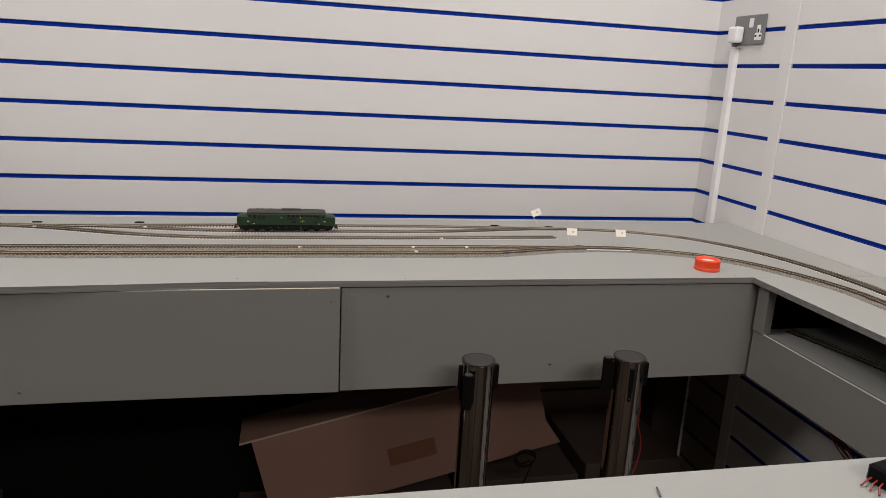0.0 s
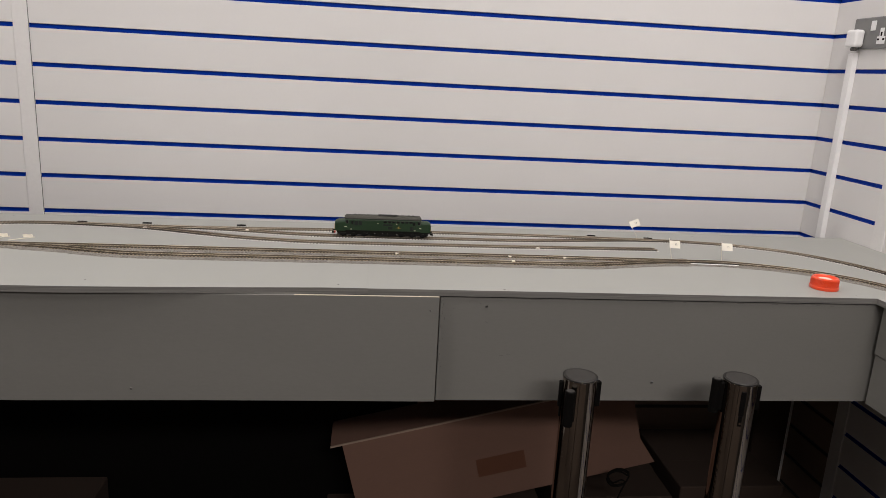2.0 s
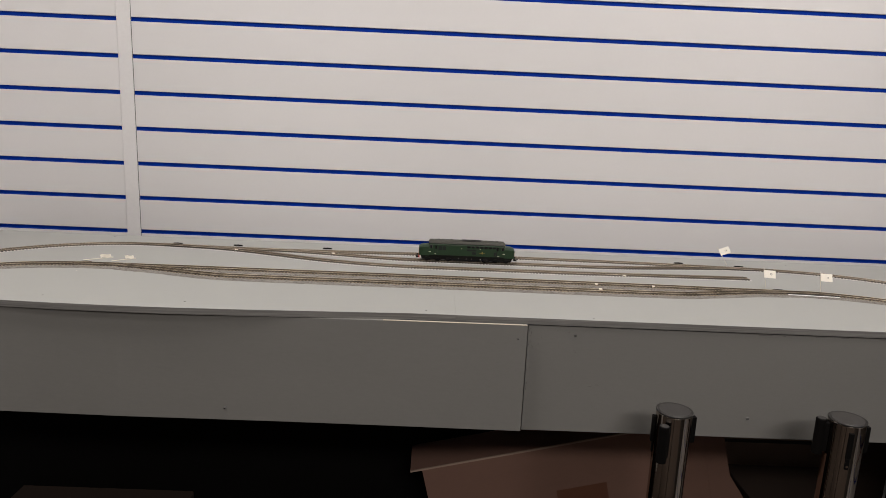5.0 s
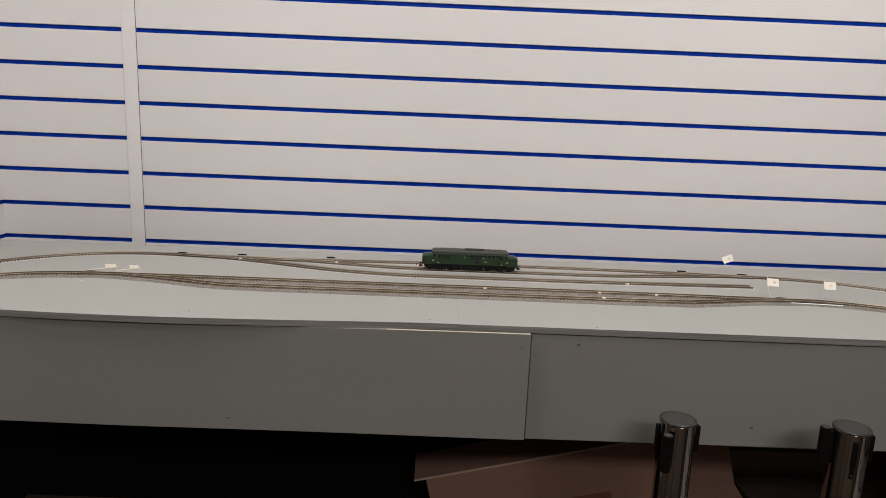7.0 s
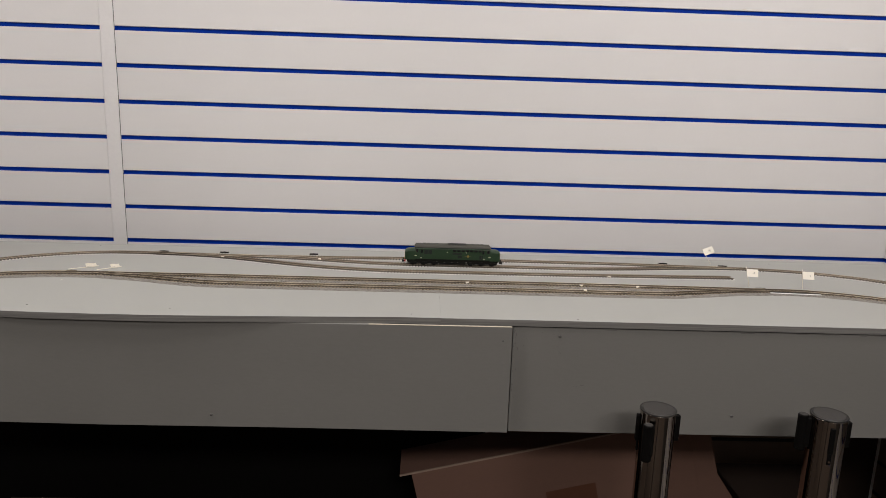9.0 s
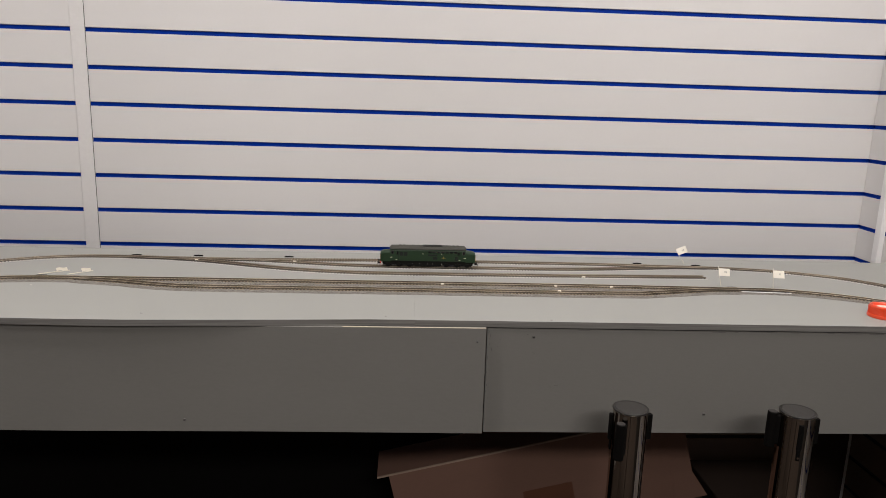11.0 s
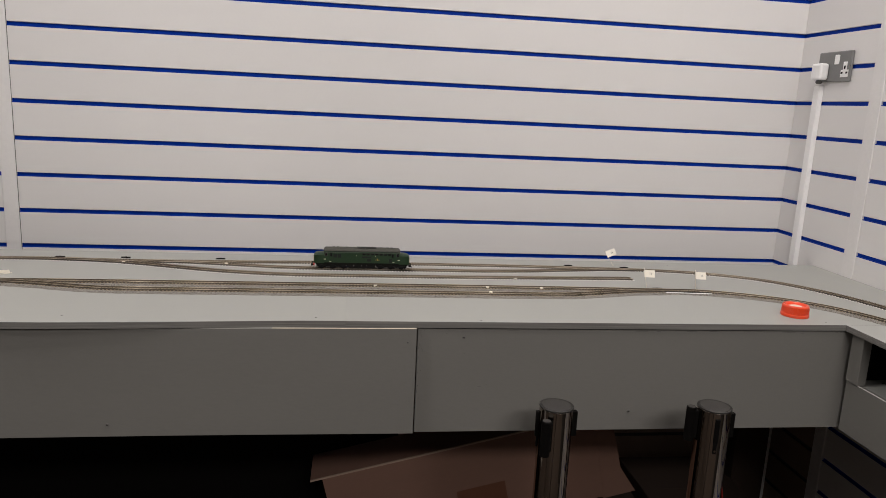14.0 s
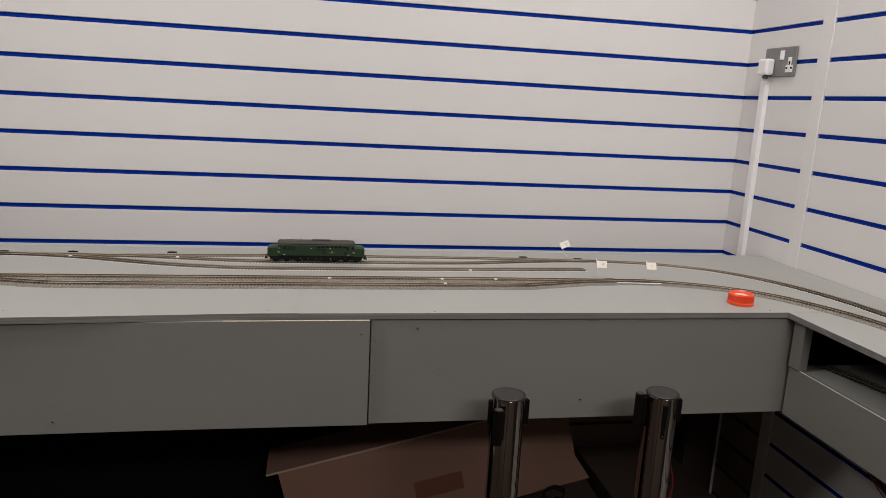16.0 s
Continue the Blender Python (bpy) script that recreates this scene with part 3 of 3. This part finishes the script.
        box(0.031, 0.0445, min(f, f + y * 0.0003), max(f, f + y * 0.0003), 0.0238, 0.0246, bm=bm)
        cyl((0.0378, f, 0.0242), (0.0378, f + y * 0.0004, 0.0242), 0.0021, seg=16, bm=bm)
        box(0.0360, 0.0396, min(f, f + y * 0.0003), max(f, f + y * 0.0003), 0.0262, 0.0276, bm=bm)
        part("crest", bm, GOLD, t, "gold crest print")
        plate("sill_line", -0.0915, 0.0915, SILL, SILL + 0.0022, LOCO_BLACK, 0.0004)
        plate("cantrail", -0.0915, 0.0915, 0.0400, 0.0404, LOCO_ROOF, 0.0003, "pale line below the roof")
    # roof fan, panels and exhausts
    part("roof_grille", box(-0.012, 0.034, -0.0095, 0.0095, 0.0498, 0.05036, bevel=0.0003), LOCO_BLACK, t, "sooty dark fan grille")
    for x in (-0.072, -0.062, -0.040, 0.044, 0.06, 0.07):
        part("roof_hatch", box(x, x + 0.006, -0.005, 0.005, 0.0500, 0.0507, bevel=0.0002), LOCO_ROOF, t)
    # bogies
    for c in (-0.0715, 0.0715):
        bm = box(c - 0.039, c + 0.039, -0.0145, -0.0115, 0.0055, 0.0112, bevel=0.0006)
        box(c - 0.039, c + 0.039, 0.0115, 0.0145, 0.0055, 0.0112, bevel=0.0006, bm=bm)
        for k in (-1, 0, 1):
            for y in (-0.0158, 0.0158):
                box(c + k * 0.0262 - 0.004, c + k * 0.0262 + 0.004, y - 0.0014, y + 0.0014, 0.0045, 0.0105, bevel=0.0004, bm=bm)
                cyl((c + k * 0.0262 + 0.0075, y, 0.0045), (c + k * 0.0262 + 0.0075, y, 0.0095), 0.0016, seg=10, bm=bm)
        bogie = part("bogie", bm, LOCO_BLACK, t)
        for k in (-1, 0, 1):
            for y in (-1, 1):
                b2 = cyl((c + k * 0.0262, y * 0.0070, 0.0062), (c + k * 0.0262, y * 0.0093, 0.0062), 0.0062, seg=24)
                cyl((c + k * 0.0262, y * 0.0066, 0.0062), (c + k * 0.0262, y * 0.0072, 0.0062), 0.0069, seg=24, bm=b2)
                part("wheel", b2, LOCO_BLACK, bogie)
    bm = box(-0.0332, 0.0332, -0.0148, 0.0148, 0.0042, 0.0112, bevel=0.0012)
    part("fuel_tank", bm, LOCO_BLACK, t)
    for x, rad in ((-0.0385, 0.0011), (-0.020, 0.0009), (-0.001, 0.0007), (0.012, 0.0006), (0.034, 0.0011)):
        part("tank_fitting", cyl((x, -0.0147, 0.0090), (x, -0.0160, 0.0090), rad, seg=10), SILVER, t, "small pale fitting")
    return t


locomotive(pose(-1.328, Y2, TZ + 0.0032) @ Matrix.Diagonal((1.0, 1.04, 1.05, 1.0)))


# ---- belt barrier posts ----
def barrier_post(x, y, top, clips, label):
    t = thing("barrier_post", label, "barrier post", pose(x, y, 0), "belt barrier posts")
    part("base", lathe([(0.16, 0.0), (0.16, 0.008), (0.15, 0.014), (0.05, 0.024), (0.036, 0.03), (0.034, 0.03)]), BLACK_PLASTIC, t, smooth=True)
    part("tube", lathe([(0.0300, 0.02), (0.0305, 0.0205), (0.0305, 0.022), (0.0305, top - 0.0060), (0.0305, top - 0.0045), (0.0305, top - 0.0036)], 56), CHROME, t, "polished steel tube with smeared reflections", smooth=True)
    part("collar", lathe([(0.0307, top - 0.0034), (0.0313, top - 0.0030), (0.0313, top - 0.0010), (0.0307, top - 0.0002), (0.0292, top), (0.0270, top - 0.0015)], 56), COLLAR, t, smooth=True)
    part("cap", lathe([(0.0268, top - 0.004), (0.0268, top - 0.0010), (0.0258, top - 0.0004), (0.005, top)], 48), STEEL_TOP, t, "dull grey top disc")
    for ang, kind, down in clips:
        a = radians(ang)
        rot = Matrix.Rotation(a, 4, "Z")
        if kind == "wide":
            bm = box(0.029, 0.040, -0.0075, 0.0075, top - down - 0.060, top - down - 0.004, bevel=0.002, m=rot)
            c = rot @ Vector((0.0425, 0, 0))
            cyl((c.x, c.y, top - down - 0.066), (c.x, c.y, top - down), 0.0090, seg=24, bm=bm, bevel=0.0012)
            clip = part("belt_clip", bm, BLACK_PLASTIC, t, "black belt end clip", smooth=False)
            part("clip_cap", cyl((c.x, c.y, top - down + 0.0002), (c.x, c.y, top - down + 0.0010), 0.0072, seg=24), STEEL_TOP, clip)
        else:
            bm = box(0.0298, 0.0298 + down, -0.0045, 0.0045, top - 0.062, top - 0.014, bevel=0.001, m=rot)
            box(0.0298, 0.0325, -0.0034, 0.0034, top - 0.082, top - 0.0615, bevel=0.0008, bm=bm, m=rot)
            clip = part("belt_slot", bm, BLACK_PLASTIC, t, "black plastic belt slot")
            c = rot @ Vector((0.0315, 0, 0))
            d = rot @ Vector((0.0332, 0, 0))
            part("screw", cyl((c.x, c.y, top - 0.076), (d.x, d.y, top - 0.076), 0.0020, seg=12), CHROME, clip)
    return t


barrier_post(-0.983, -0.930, 0.9785, [(-128, "wide", 0.016), (172, "slot", 0.006), (8, "slot", 0.012), (90, "slot", 0.005)], "chrome belt barrier post with black clip in front")
barrier_post(-0.679, -0.930, 0.9745, [(172, "wide", 0.004), (-104, "slot", 0.003), (-2, "slot", 0.011), (90, "slot", 0.005)], "chrome belt barrier post with black clip at its side")


# ---- socket, plug and trunking on the side wall ----
t = thing("wall_socket", "grey metal double wall socket with white switches", "wall socket", pose(0, -0.167, 1.657))
part("plate", box(-0.007, -0.0001, -0.072, 0.072, -0.042, 0.042, bevel=0.0025), METAL_PLATE, t)
bm = box(-0.0082, -0.0071, -0.064, -0.032, -0.030, -0.010, bevel=0.0005)
box(-0.0082, -0.0071, -0.056, -0.040, -0.0102, 0.012, bevel=0.0005, bm=bm)
part("outlet", bm, WHITE_PLASTIC, t, "white socket outlet")
bm = bmesh.new()
for y, z, a, b in ((-0.048, -0.004, 0.003, 0.005), (-0.058, -0.018, 0.004, 0.0025), (-0.038, -0.018, 0.004, 0.0025)):
    box(-0.0087, -0.0083, y - a, y + a, z - b, z + b, bm=bm)
part("pin_holes", bm, BLACK_PLASTIC, t)
for y in (-0.012,):
    part("switch", box(-0.0105, -0.0071, y - 0.009, y + 0.009, 0.006, 0.032, bevel=0.001), WHITE_PLASTIC, t, "white rocker switch")
for y in (-0.066, 0.066):
    part("screw", cyl((-0.0071, y, 0), (-0.0078, y, 0), 0.0028, seg=12), CHROME, t)
t = thing("plug", "white three-pin mains plug pushed into the socket", "plug", pose(-0.0072, -0.127, 1.644))
part("body", box(-0.028, 0, -0.022, 0.022, -0.024, 0.023, bevel=0.007, seg=3), WHITE_PLASTIC, t, smooth=False)
# Shadow under the plug is put into the grey of the grip.
part("cable_grip", box(-0.020, -0.004, -0.007, 0.007, -0.034, -0.0235, bevel=0.003), SCUFF, t, "cable grip coloured grey for the shadow below the plug")
t = thing("cable_trunking", "white plastic cable trunking running up the side wall", "trunking", pose(0, -0.116, 0))
part("channel", box(-0.014, -0.0001, -0.0110, 0.0110, 0.2, 1.605, bevel=0.0012), WHITE_PLASTIC, t)
part("lid", box(-0.0168, -0.0141, -0.0118, 0.0118, 0.2, 1.603, bevel=0.001), WHITE_PLASTIC, t)

# ---- orange cap on the corner board ----
t = thing("bottle_cap", "orange-red plastic bottle cap lying on the corner board", "bottle cap", pose(-0.3985, -0.718, TZ))
bm = lathe([(0.0275, 0.0), (0.0285, 0.001), (0.0285, 0.006), (0.0272, 0.0068), (0.0268, 0.0225), (0.0255, 0.0248), (0.0225, 0.0252), (0.0205, 0.0235), (0.0190, 0.0205)], 64)
part("shell", bm, ORANGE, t, smooth=False)
bm = bmesh.new()
for k in range(72):
    a = 2 * math.pi * k / 72
    box(0.0266, 0.0275, -0.0005, 0.0005, 0.0075, 0.0215, bm=bm, m=Matrix.Rotation(a, 4, "Z"))
part("grip_ribs", bm, ORANGE, t)
# Lamp reflection on the cap top, put in as a pale disc.
part("disc", lathe([(0.0130, 0.0206), (0.0128, 0.0212), (0.002, 0.0214)], 40), CAP_HIGHLIGHT, t, "pale disc standing in for the highlight on the cap")


# ---- number flags ----
def flag(label, base, tip, number, size=(0.0265, 0.018), tilt=0.0, m=None):
    t = thing("number_flag", label, "marker flag", m if m is not None else pose(*base, TZ), "number flags")
    b, q = Vector((0, 0, 0)), Vector(tip)
    part("stick", cyl(b, q, 0.0007, seg=8), STICK, t)
    c = q + (b - q) * 0.10
    place = Matrix.Translation(c) @ Matrix.Rotation(radians(tilt), 4, "Y") @ Matrix.Rotation(radians(-24), 4, "X")
    bm = bmesh.new()
    n = 8
    for side in (0, 1):
        for i in range(n):
            x0, x1 = size[0] * i / n, size[0] * (i + 1) / n
            y0, y1 = (0.0012 * math.sin(3.4 * i / n) - 0.0003 + side * 0.0005, 0.0012 * math.sin(3.4 * (i + 1) / n) - 0.0003 + side * 0.0005)
            bm.faces.new([bm.verts.new(v) for v in ((x0, y0, -size[1]), (x1, y1, -size[1]), (x1, y1, 0), (x0, y0, 0))])
    bmesh.ops.remove_doubles(bm, verts=bm.verts, dist=1e-5)
    bm.transform(place)
    card = part("card", bm, PAPER, t, "cream paper flag")
    if number:
        cu = bpy.data.curves.new("digits", "FONT")
        cu.body, cu.size, cu.align_x, cu.align_y = number, 0.0062, "CENTER", "CENTER"
        tmp = new("digits", cu)
        dg = bpy.context.evaluated_depsgraph_get()
        me = bpy.data.meshes.new_from_object(tmp.evaluated_get(dg))
        bpy.data.objects.remove(tmp)
        me.transform(place @ Matrix.Translation((size[0] * 0.58, -0.0015, -size[1] * 0.52)) @ Matrix.Rotation(radians(90), 4, "X"))
        me.materials.clear()
        me.materials.append(INK)
        d = new("digits", me)
        d.parent = card
    return t


flag("small cream paper flag numbered ten on a stick", (-0.640, -0.493), (-0.012, 0.0, 0.049), "10", tilt=3)
flag("small cream paper flag numbered eleven on a stick", (-0.517, -0.499), (-0.006, 0.0, 0.047), "11", tilt=2)
flag("small cream paper flag leaning on its stick", (-0.639, -0.262), (-0.030, 0.0, 0.044), "14", tilt=-22)


def flat_flag(base, tip, label):
    """A flag lying down: the stick on the board, its card flopped to one side."""
    b, q = Vector((*base, 0)), Vector((*tip, 0))
    t = thing("number_flag", label, "marker flag", pose(b.x, b.y, TZ), "number flags")
    d = (q - b).normalized()
    side = Vector((-d.y, d.x, 0))
    part("stick", cyl((0, 0, 0.001), (*(q - b).xy, 0.001), 0.001, seg=8), STICK, t)
    bm = bmesh.new()
    n, length = 6, (q - b).length
    rows = []
    for i in range(n + 1):
        u = length * (0.58 + 0.36 * i / n)
        rows.append([bm.verts.new(d * u + side * (0.009 * k) + Vector((0, 0, 0.0022 + 0.010 * k * (1 - 0.5 * k) + 0.001 * math.sin(i)))) for k in (0, 0.5, 1.0)])
    for a, c in zip(rows, rows[1:]):
        for k in range(2):
            bm.faces.new((a[k], c[k], c[k + 1], a[k + 1]))
    bmesh.ops.solidify(bm, geom=bm.faces[:], thickness=0.0003)
    part("card", bm, PAPER, t, "cream paper flag")


flat_flag((-2.204, -0.490), (-2.153, -0.452), "small cream paper flag lying flat on the board")
flat_flag((-2.141, -0.489), (-2.100, -0.454), "small cream paper flag lying flat beside a turnout")

# ---- rail joiners and point fittings ----
def joiner(x, y, lift):
    t = thing("rail_joiner", "small white plastic rail joiner clipped on a rail", "rail joiner", pose(x, y, TZ + lift), "rail joiners")
    part("sleeve", box(-0.0036, 0.0036, -0.002, 0.002, 0.0008, 0.0042, bevel=0.0005), PAPER, t)


for x, y in ((-1.043, N1 - 0.0083), (-1.043, N2 + 0.0083), (-0.915, N1 - 0.0083), (-1.300, N1 - 0.0083)):
    joiner(x, y, 0.003)
for x, y in ((-0.954, Y3 - 0.0083), (-1.90, -0.334), (-1.66, -0.330)):
    joiner(x, y, 0.0)


def point_motor(x, y, turn):
    t = thing("point_lever", "small black point lever box beside the rails", "point lever", pose(x, y, TZ, 0, 0, turn), "point levers")
    part("case", box(-0.011, 0.011, -0.0028, 0.0028, 0, 0.0028, bevel=0.0005), BLACK_PLASTIC, t)
    part("lever", box(-0.002, 0.002, -0.0012, 0.0012, 0.0029, 0.0036, bevel=0.0003), BLACK_PLASTIC, t)


for x, y, r in ((-2.063, -0.2835, 0), (-1.911, -0.278, 0), (-1.683, -0.272, 2), (-0.771, -0.274, -3), (-0.618, -0.2865, -6), (-2.19, -0.505, 2), (-0.62, -0.508, -2)):
    point_motor(x, y, r)
# white strip beside the near turnout
t = thing("point_strip", "thin white plastic strip with a dark edge beside the near turnout", "strip", pose(-0.563, -0.5570, TZ + 0.0034, 0, 0, -4))
part("strip", box(-0.056, 0.056, -0.0022, 0.0018, 0, 0.0012, bevel=0.0003), WHITE_PLASTIC, t)
part("dark_edge", box(-0.056, 0.056, 0.0019, 0.0062, 0, 0.0016, bevel=0.0003), BLACK_PLASTIC, t)


# ---- screws and marks on the fascias ----
def screw(x, y, z, r=0.0034):
    t = thing("screw", "small dulled steel screw head in the fascia", "screw", pose(x, y, z), "fascia screws")
    part("head", cyl((0, -0.0012, 0), (0, 0.002, 0), r * 0.75, r, seg=16), SCUFF, t)
    part("recess", box(-r * 0.55, r * 0.55, -0.0016, -0.0010, -r * 0.14, r * 0.14), BLACK_PLASTIC, t)


for x, z in ((-1.134, 1.055), (-0.782, 0.898)):
    screw(x, -0.7840, z)
for x, z in ((-1.799, 0.886), (-1.245, 1.05)):
    screw(x, -0.7983 if x < -1.5 else -0.8012, z, 0.003 if x < -1.5 else 0.0018)

# ---- cardboard carton and other things below ----
t = thing("cardboard_carton", "brown cardboard carton lying tilted with an open flap", "carton", pose(-1.444, -0.42, 0.545) @ Matrix.Rotation(radians(-13.3), 4, "Y"))
L = 0.797
part("front_panel", box(0.03, L - 0.0502, 0.0, 0.004, -0.243, 0.0), CARD, t)
part("edge", box(0.0, L, -0.0015, 0.0025, 0.0005, 0.0045), CARD_EDGE, t, "pale cut cardboard edge")
part("flap", box(0.0, L, 0.003, 0.135, 0.0006, 0.0040), CARD, t, "open cardboard flap folded back")
part("side_panel", box(0.03, 0.034, 0.0045, 0.30, -0.235, -0.04), CARD, t)
part("back_panel", box(0.06, L - 0.06, 0.30, 0.304, -0.235, -0.04), CARD, t)
part("bottom_panel", box(0.03, L, 0.0045, 0.30, -0.2345, -0.2305), CARD, t)
part("end_flap", prism([(L - 0.05, -0.243), (L - 0.05, 0.0), (L + 0.001, 0.0), (L + 0.002, -0.09), (L + 0.005, -0.165), (L + 0.036, -0.243)], "y", 0.0, 0.004), CARD, t, "bent cardboard end flap")
part("tape", box(0.358, 0.488, -0.0008, -0.0002, -0.174, -0.122), TAPE, t, "strip of brown parcel tape")
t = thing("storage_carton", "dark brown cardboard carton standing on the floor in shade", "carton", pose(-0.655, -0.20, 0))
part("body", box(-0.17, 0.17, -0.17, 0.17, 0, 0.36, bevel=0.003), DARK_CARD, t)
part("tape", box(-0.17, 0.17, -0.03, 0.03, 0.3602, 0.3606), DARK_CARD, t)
# Dark box added to cover low wall that came out too bright.
t = thing("storage_carton", "added dark box covering lit wall near the slatted corner", "carton", pose(-0.31, -0.20, 0))
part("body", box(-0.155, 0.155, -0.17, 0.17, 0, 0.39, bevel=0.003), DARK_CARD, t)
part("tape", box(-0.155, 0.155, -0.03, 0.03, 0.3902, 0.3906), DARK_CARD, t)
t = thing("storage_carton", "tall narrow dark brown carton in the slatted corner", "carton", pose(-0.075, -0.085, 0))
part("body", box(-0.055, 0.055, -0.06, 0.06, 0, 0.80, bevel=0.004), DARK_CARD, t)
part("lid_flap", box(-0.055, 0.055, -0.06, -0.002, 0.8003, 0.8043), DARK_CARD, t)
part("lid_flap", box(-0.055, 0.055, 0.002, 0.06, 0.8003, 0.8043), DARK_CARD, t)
# Dark box added as a prop; it also hides bright wall behind.
t = thing("storage_carton", "added dark box propping the tilted carton and covering lit wall", "carton", pose(-1.15, -0.26, 0))
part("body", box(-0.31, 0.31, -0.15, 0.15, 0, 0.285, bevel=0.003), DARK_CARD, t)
# Beige card, coloured dark brown to stand in for the deep shade.
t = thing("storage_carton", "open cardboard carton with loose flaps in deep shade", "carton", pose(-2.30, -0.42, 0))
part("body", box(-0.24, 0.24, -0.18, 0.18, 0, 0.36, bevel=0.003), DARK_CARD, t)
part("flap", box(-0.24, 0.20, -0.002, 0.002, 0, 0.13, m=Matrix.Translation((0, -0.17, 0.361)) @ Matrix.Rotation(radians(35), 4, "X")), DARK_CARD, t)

# ---- wires ----
t = thing("wire_bundle", "bundle of brown and red wires hanging below the side board", "wires", pose(0, 0, 0))
rnd = random.Random(4)
for k in range(9):
    j = [rnd.uniform(-0.012, 0.012) for _ in range(8)]
    part("wire", tube([(-0.1 + j[0], -0.80 + j[1], 0.955), (-0.11 + j[2], -0.83, 0.78 + j[3]), (-0.09 + j[4], -0.88 + j[5], 0.70 + j[6]), (-0.07, -0.98 + j[7], 0.66), (-0.06 + j[1], -1.15 + j[2], 0.62)], 0.0016), RED_WIRE if k % 3 else BROWN_WIRE, t)
t = thing("wire_loop", "loop of red wire hanging behind a barrier post", "wires", pose(-0.462, -0.60, 0.60))
part("wire", tube([(0.0, 0.0, 0.4745), (-0.004, 0.0, 0.12), (0.01, 0, 0.05), (0.034, 0.01, -0.03), (0.012, 0.0, -0.10), (-0.01, 0, -0.03), (0.012, 0, 0.05), (0.004, 0, 0.2), (0.006, 0, 0.4745)], 0.0022), RED_WIRE, t)
t = thing("cable_coil", "small coil of dark grey cable below the carton", "cable", pose(-0.71, -0.50, 0.50))
part("cable", tube([(0.03 * math.cos(a) + 0.004 * k, 0.006 * k, 0.022 * math.sin(a)) for k in range(3) for a in (0.4, 1.6, 2.8, 4.2, 5.4)] + [(0.0, 0.0, -0.12), (0.03, 0.03, -0.4985)], 0.0022), CABLE_GREY, t)
t = thing("wire_connector", "black plug connector with red wires on the near board", "connector", pose(-0.694, -1.547, TZ, 0, 0, 14))
part("block", box(-0.03, 0.03, -0.013, 0.013, 0.0005, 0.022, bevel=0.003), BLACK_PLASTIC, t)
part("strain_relief", cyl((0.03, 0, 0.011), (0.055, 0, 0.011), 0.008, 0.005, seg=14), BLACK_PLASTIC, t)
for k in range(3):
    part("wire", tube([(-0.028, -0.006 + 0.006 * k, 0.008), (-0.038, -0.008 + 0.007 * k, 0.006), (-0.046, -0.014 + 0.010 * k, 0.002)], 0.0011), RED_WIRE, t)

t = thing("wire_scrap", "short grey wire scrap on the near board", "wire", pose(-0.964, -1.545, TZ))
part("wire", tube([(-0.002, 0.003, 0.0013), (0.0, 0.010, 0.002), (0.001, 0.016, 0.003)], 0.0012), SCUFF, t)
t = thing("small_box", "small dark brown box at the end of the back board", "box", pose(-2.625, -0.222, TZ))
part("tray", box(-0.056, 0.044, -0.014, 0.014, 0, 0.038, bevel=0.001), DARK_CARD, t)
part("lid", box(-0.057, 0.045, -0.015, 0.015, 0.0381, 0.048, bevel=0.001), SCUFF, t, "grey-brown box lid")

# ---- crumbs and marks on the boards ----
rnd = random.Random(11)
for x, y, w in ((-2.174, -0.582, True), (-2.149, -0.763, False), (-1.879, -0.768, False), (-1.42, -0.765, False), (-1.10, -0.775, False), (-0.36, -0.77, False), (-2.247, -0.230, False), (-0.473, -0.242, False)):
    t = thing("crumb", "tiny white scrap on the grey board" if w else "tiny dark fleck on the grey board", "crumb", pose(x, y, TZ, 0, 0, rnd.uniform(-30, 30)), "crumbs")
    k = rnd.uniform(0.3, 0.5)
    part("fleck", box(-0.0042 * k, 0.0042 * k, -0.0006, 0.0006, 0, 0.0006, bevel=0.0001), PAPER if w else SCUFF, t)
chips = []
for k in range(14):
    x = -1.221 + rnd.random() ** 2 * 0.09
    z = 1.071 - rnd.random() ** 2 * 0.05
    chips.append((x, z, rnd.uniform(0.0004, 0.0012), rnd.uniform(0.0003, 0.0006)))
for k in range(16):
    chips.append((-1.2225 + rnd.random() ** 2 * 0.008, rnd.uniform(0.86, 1.07), rnd.uniform(0.0003, 0.0009), rnd.uniform(0.0006, 0.003)))
for k in range(12):
    chips.append((-0.31 - rnd.random() ** 1.6 * 0.75, 1.0708 - rnd.random() * 0.0008, rnd.uniform(0.003, 0.016), rnd.uniform(0.0002, 0.0006)))
for x, z in ((-1.098, 0.953), (-1.085, 0.956), (-0.42, 1.068), (-0.45, 1.069)):
    chips.append((x, z, 0.004, 0.0003))
bm = bmesh.new()
for x, z, a, b in chips:
    box(x - a - off_r.x, x + a - off_r.x, -0.78322 - off_r.y, -0.78305 - off_r.y, z - b, z + b, bm=bm)
tagged(part("paint_chips", bm, SCUFF, unit_right, "chipped paint marks"), kind="stuff")
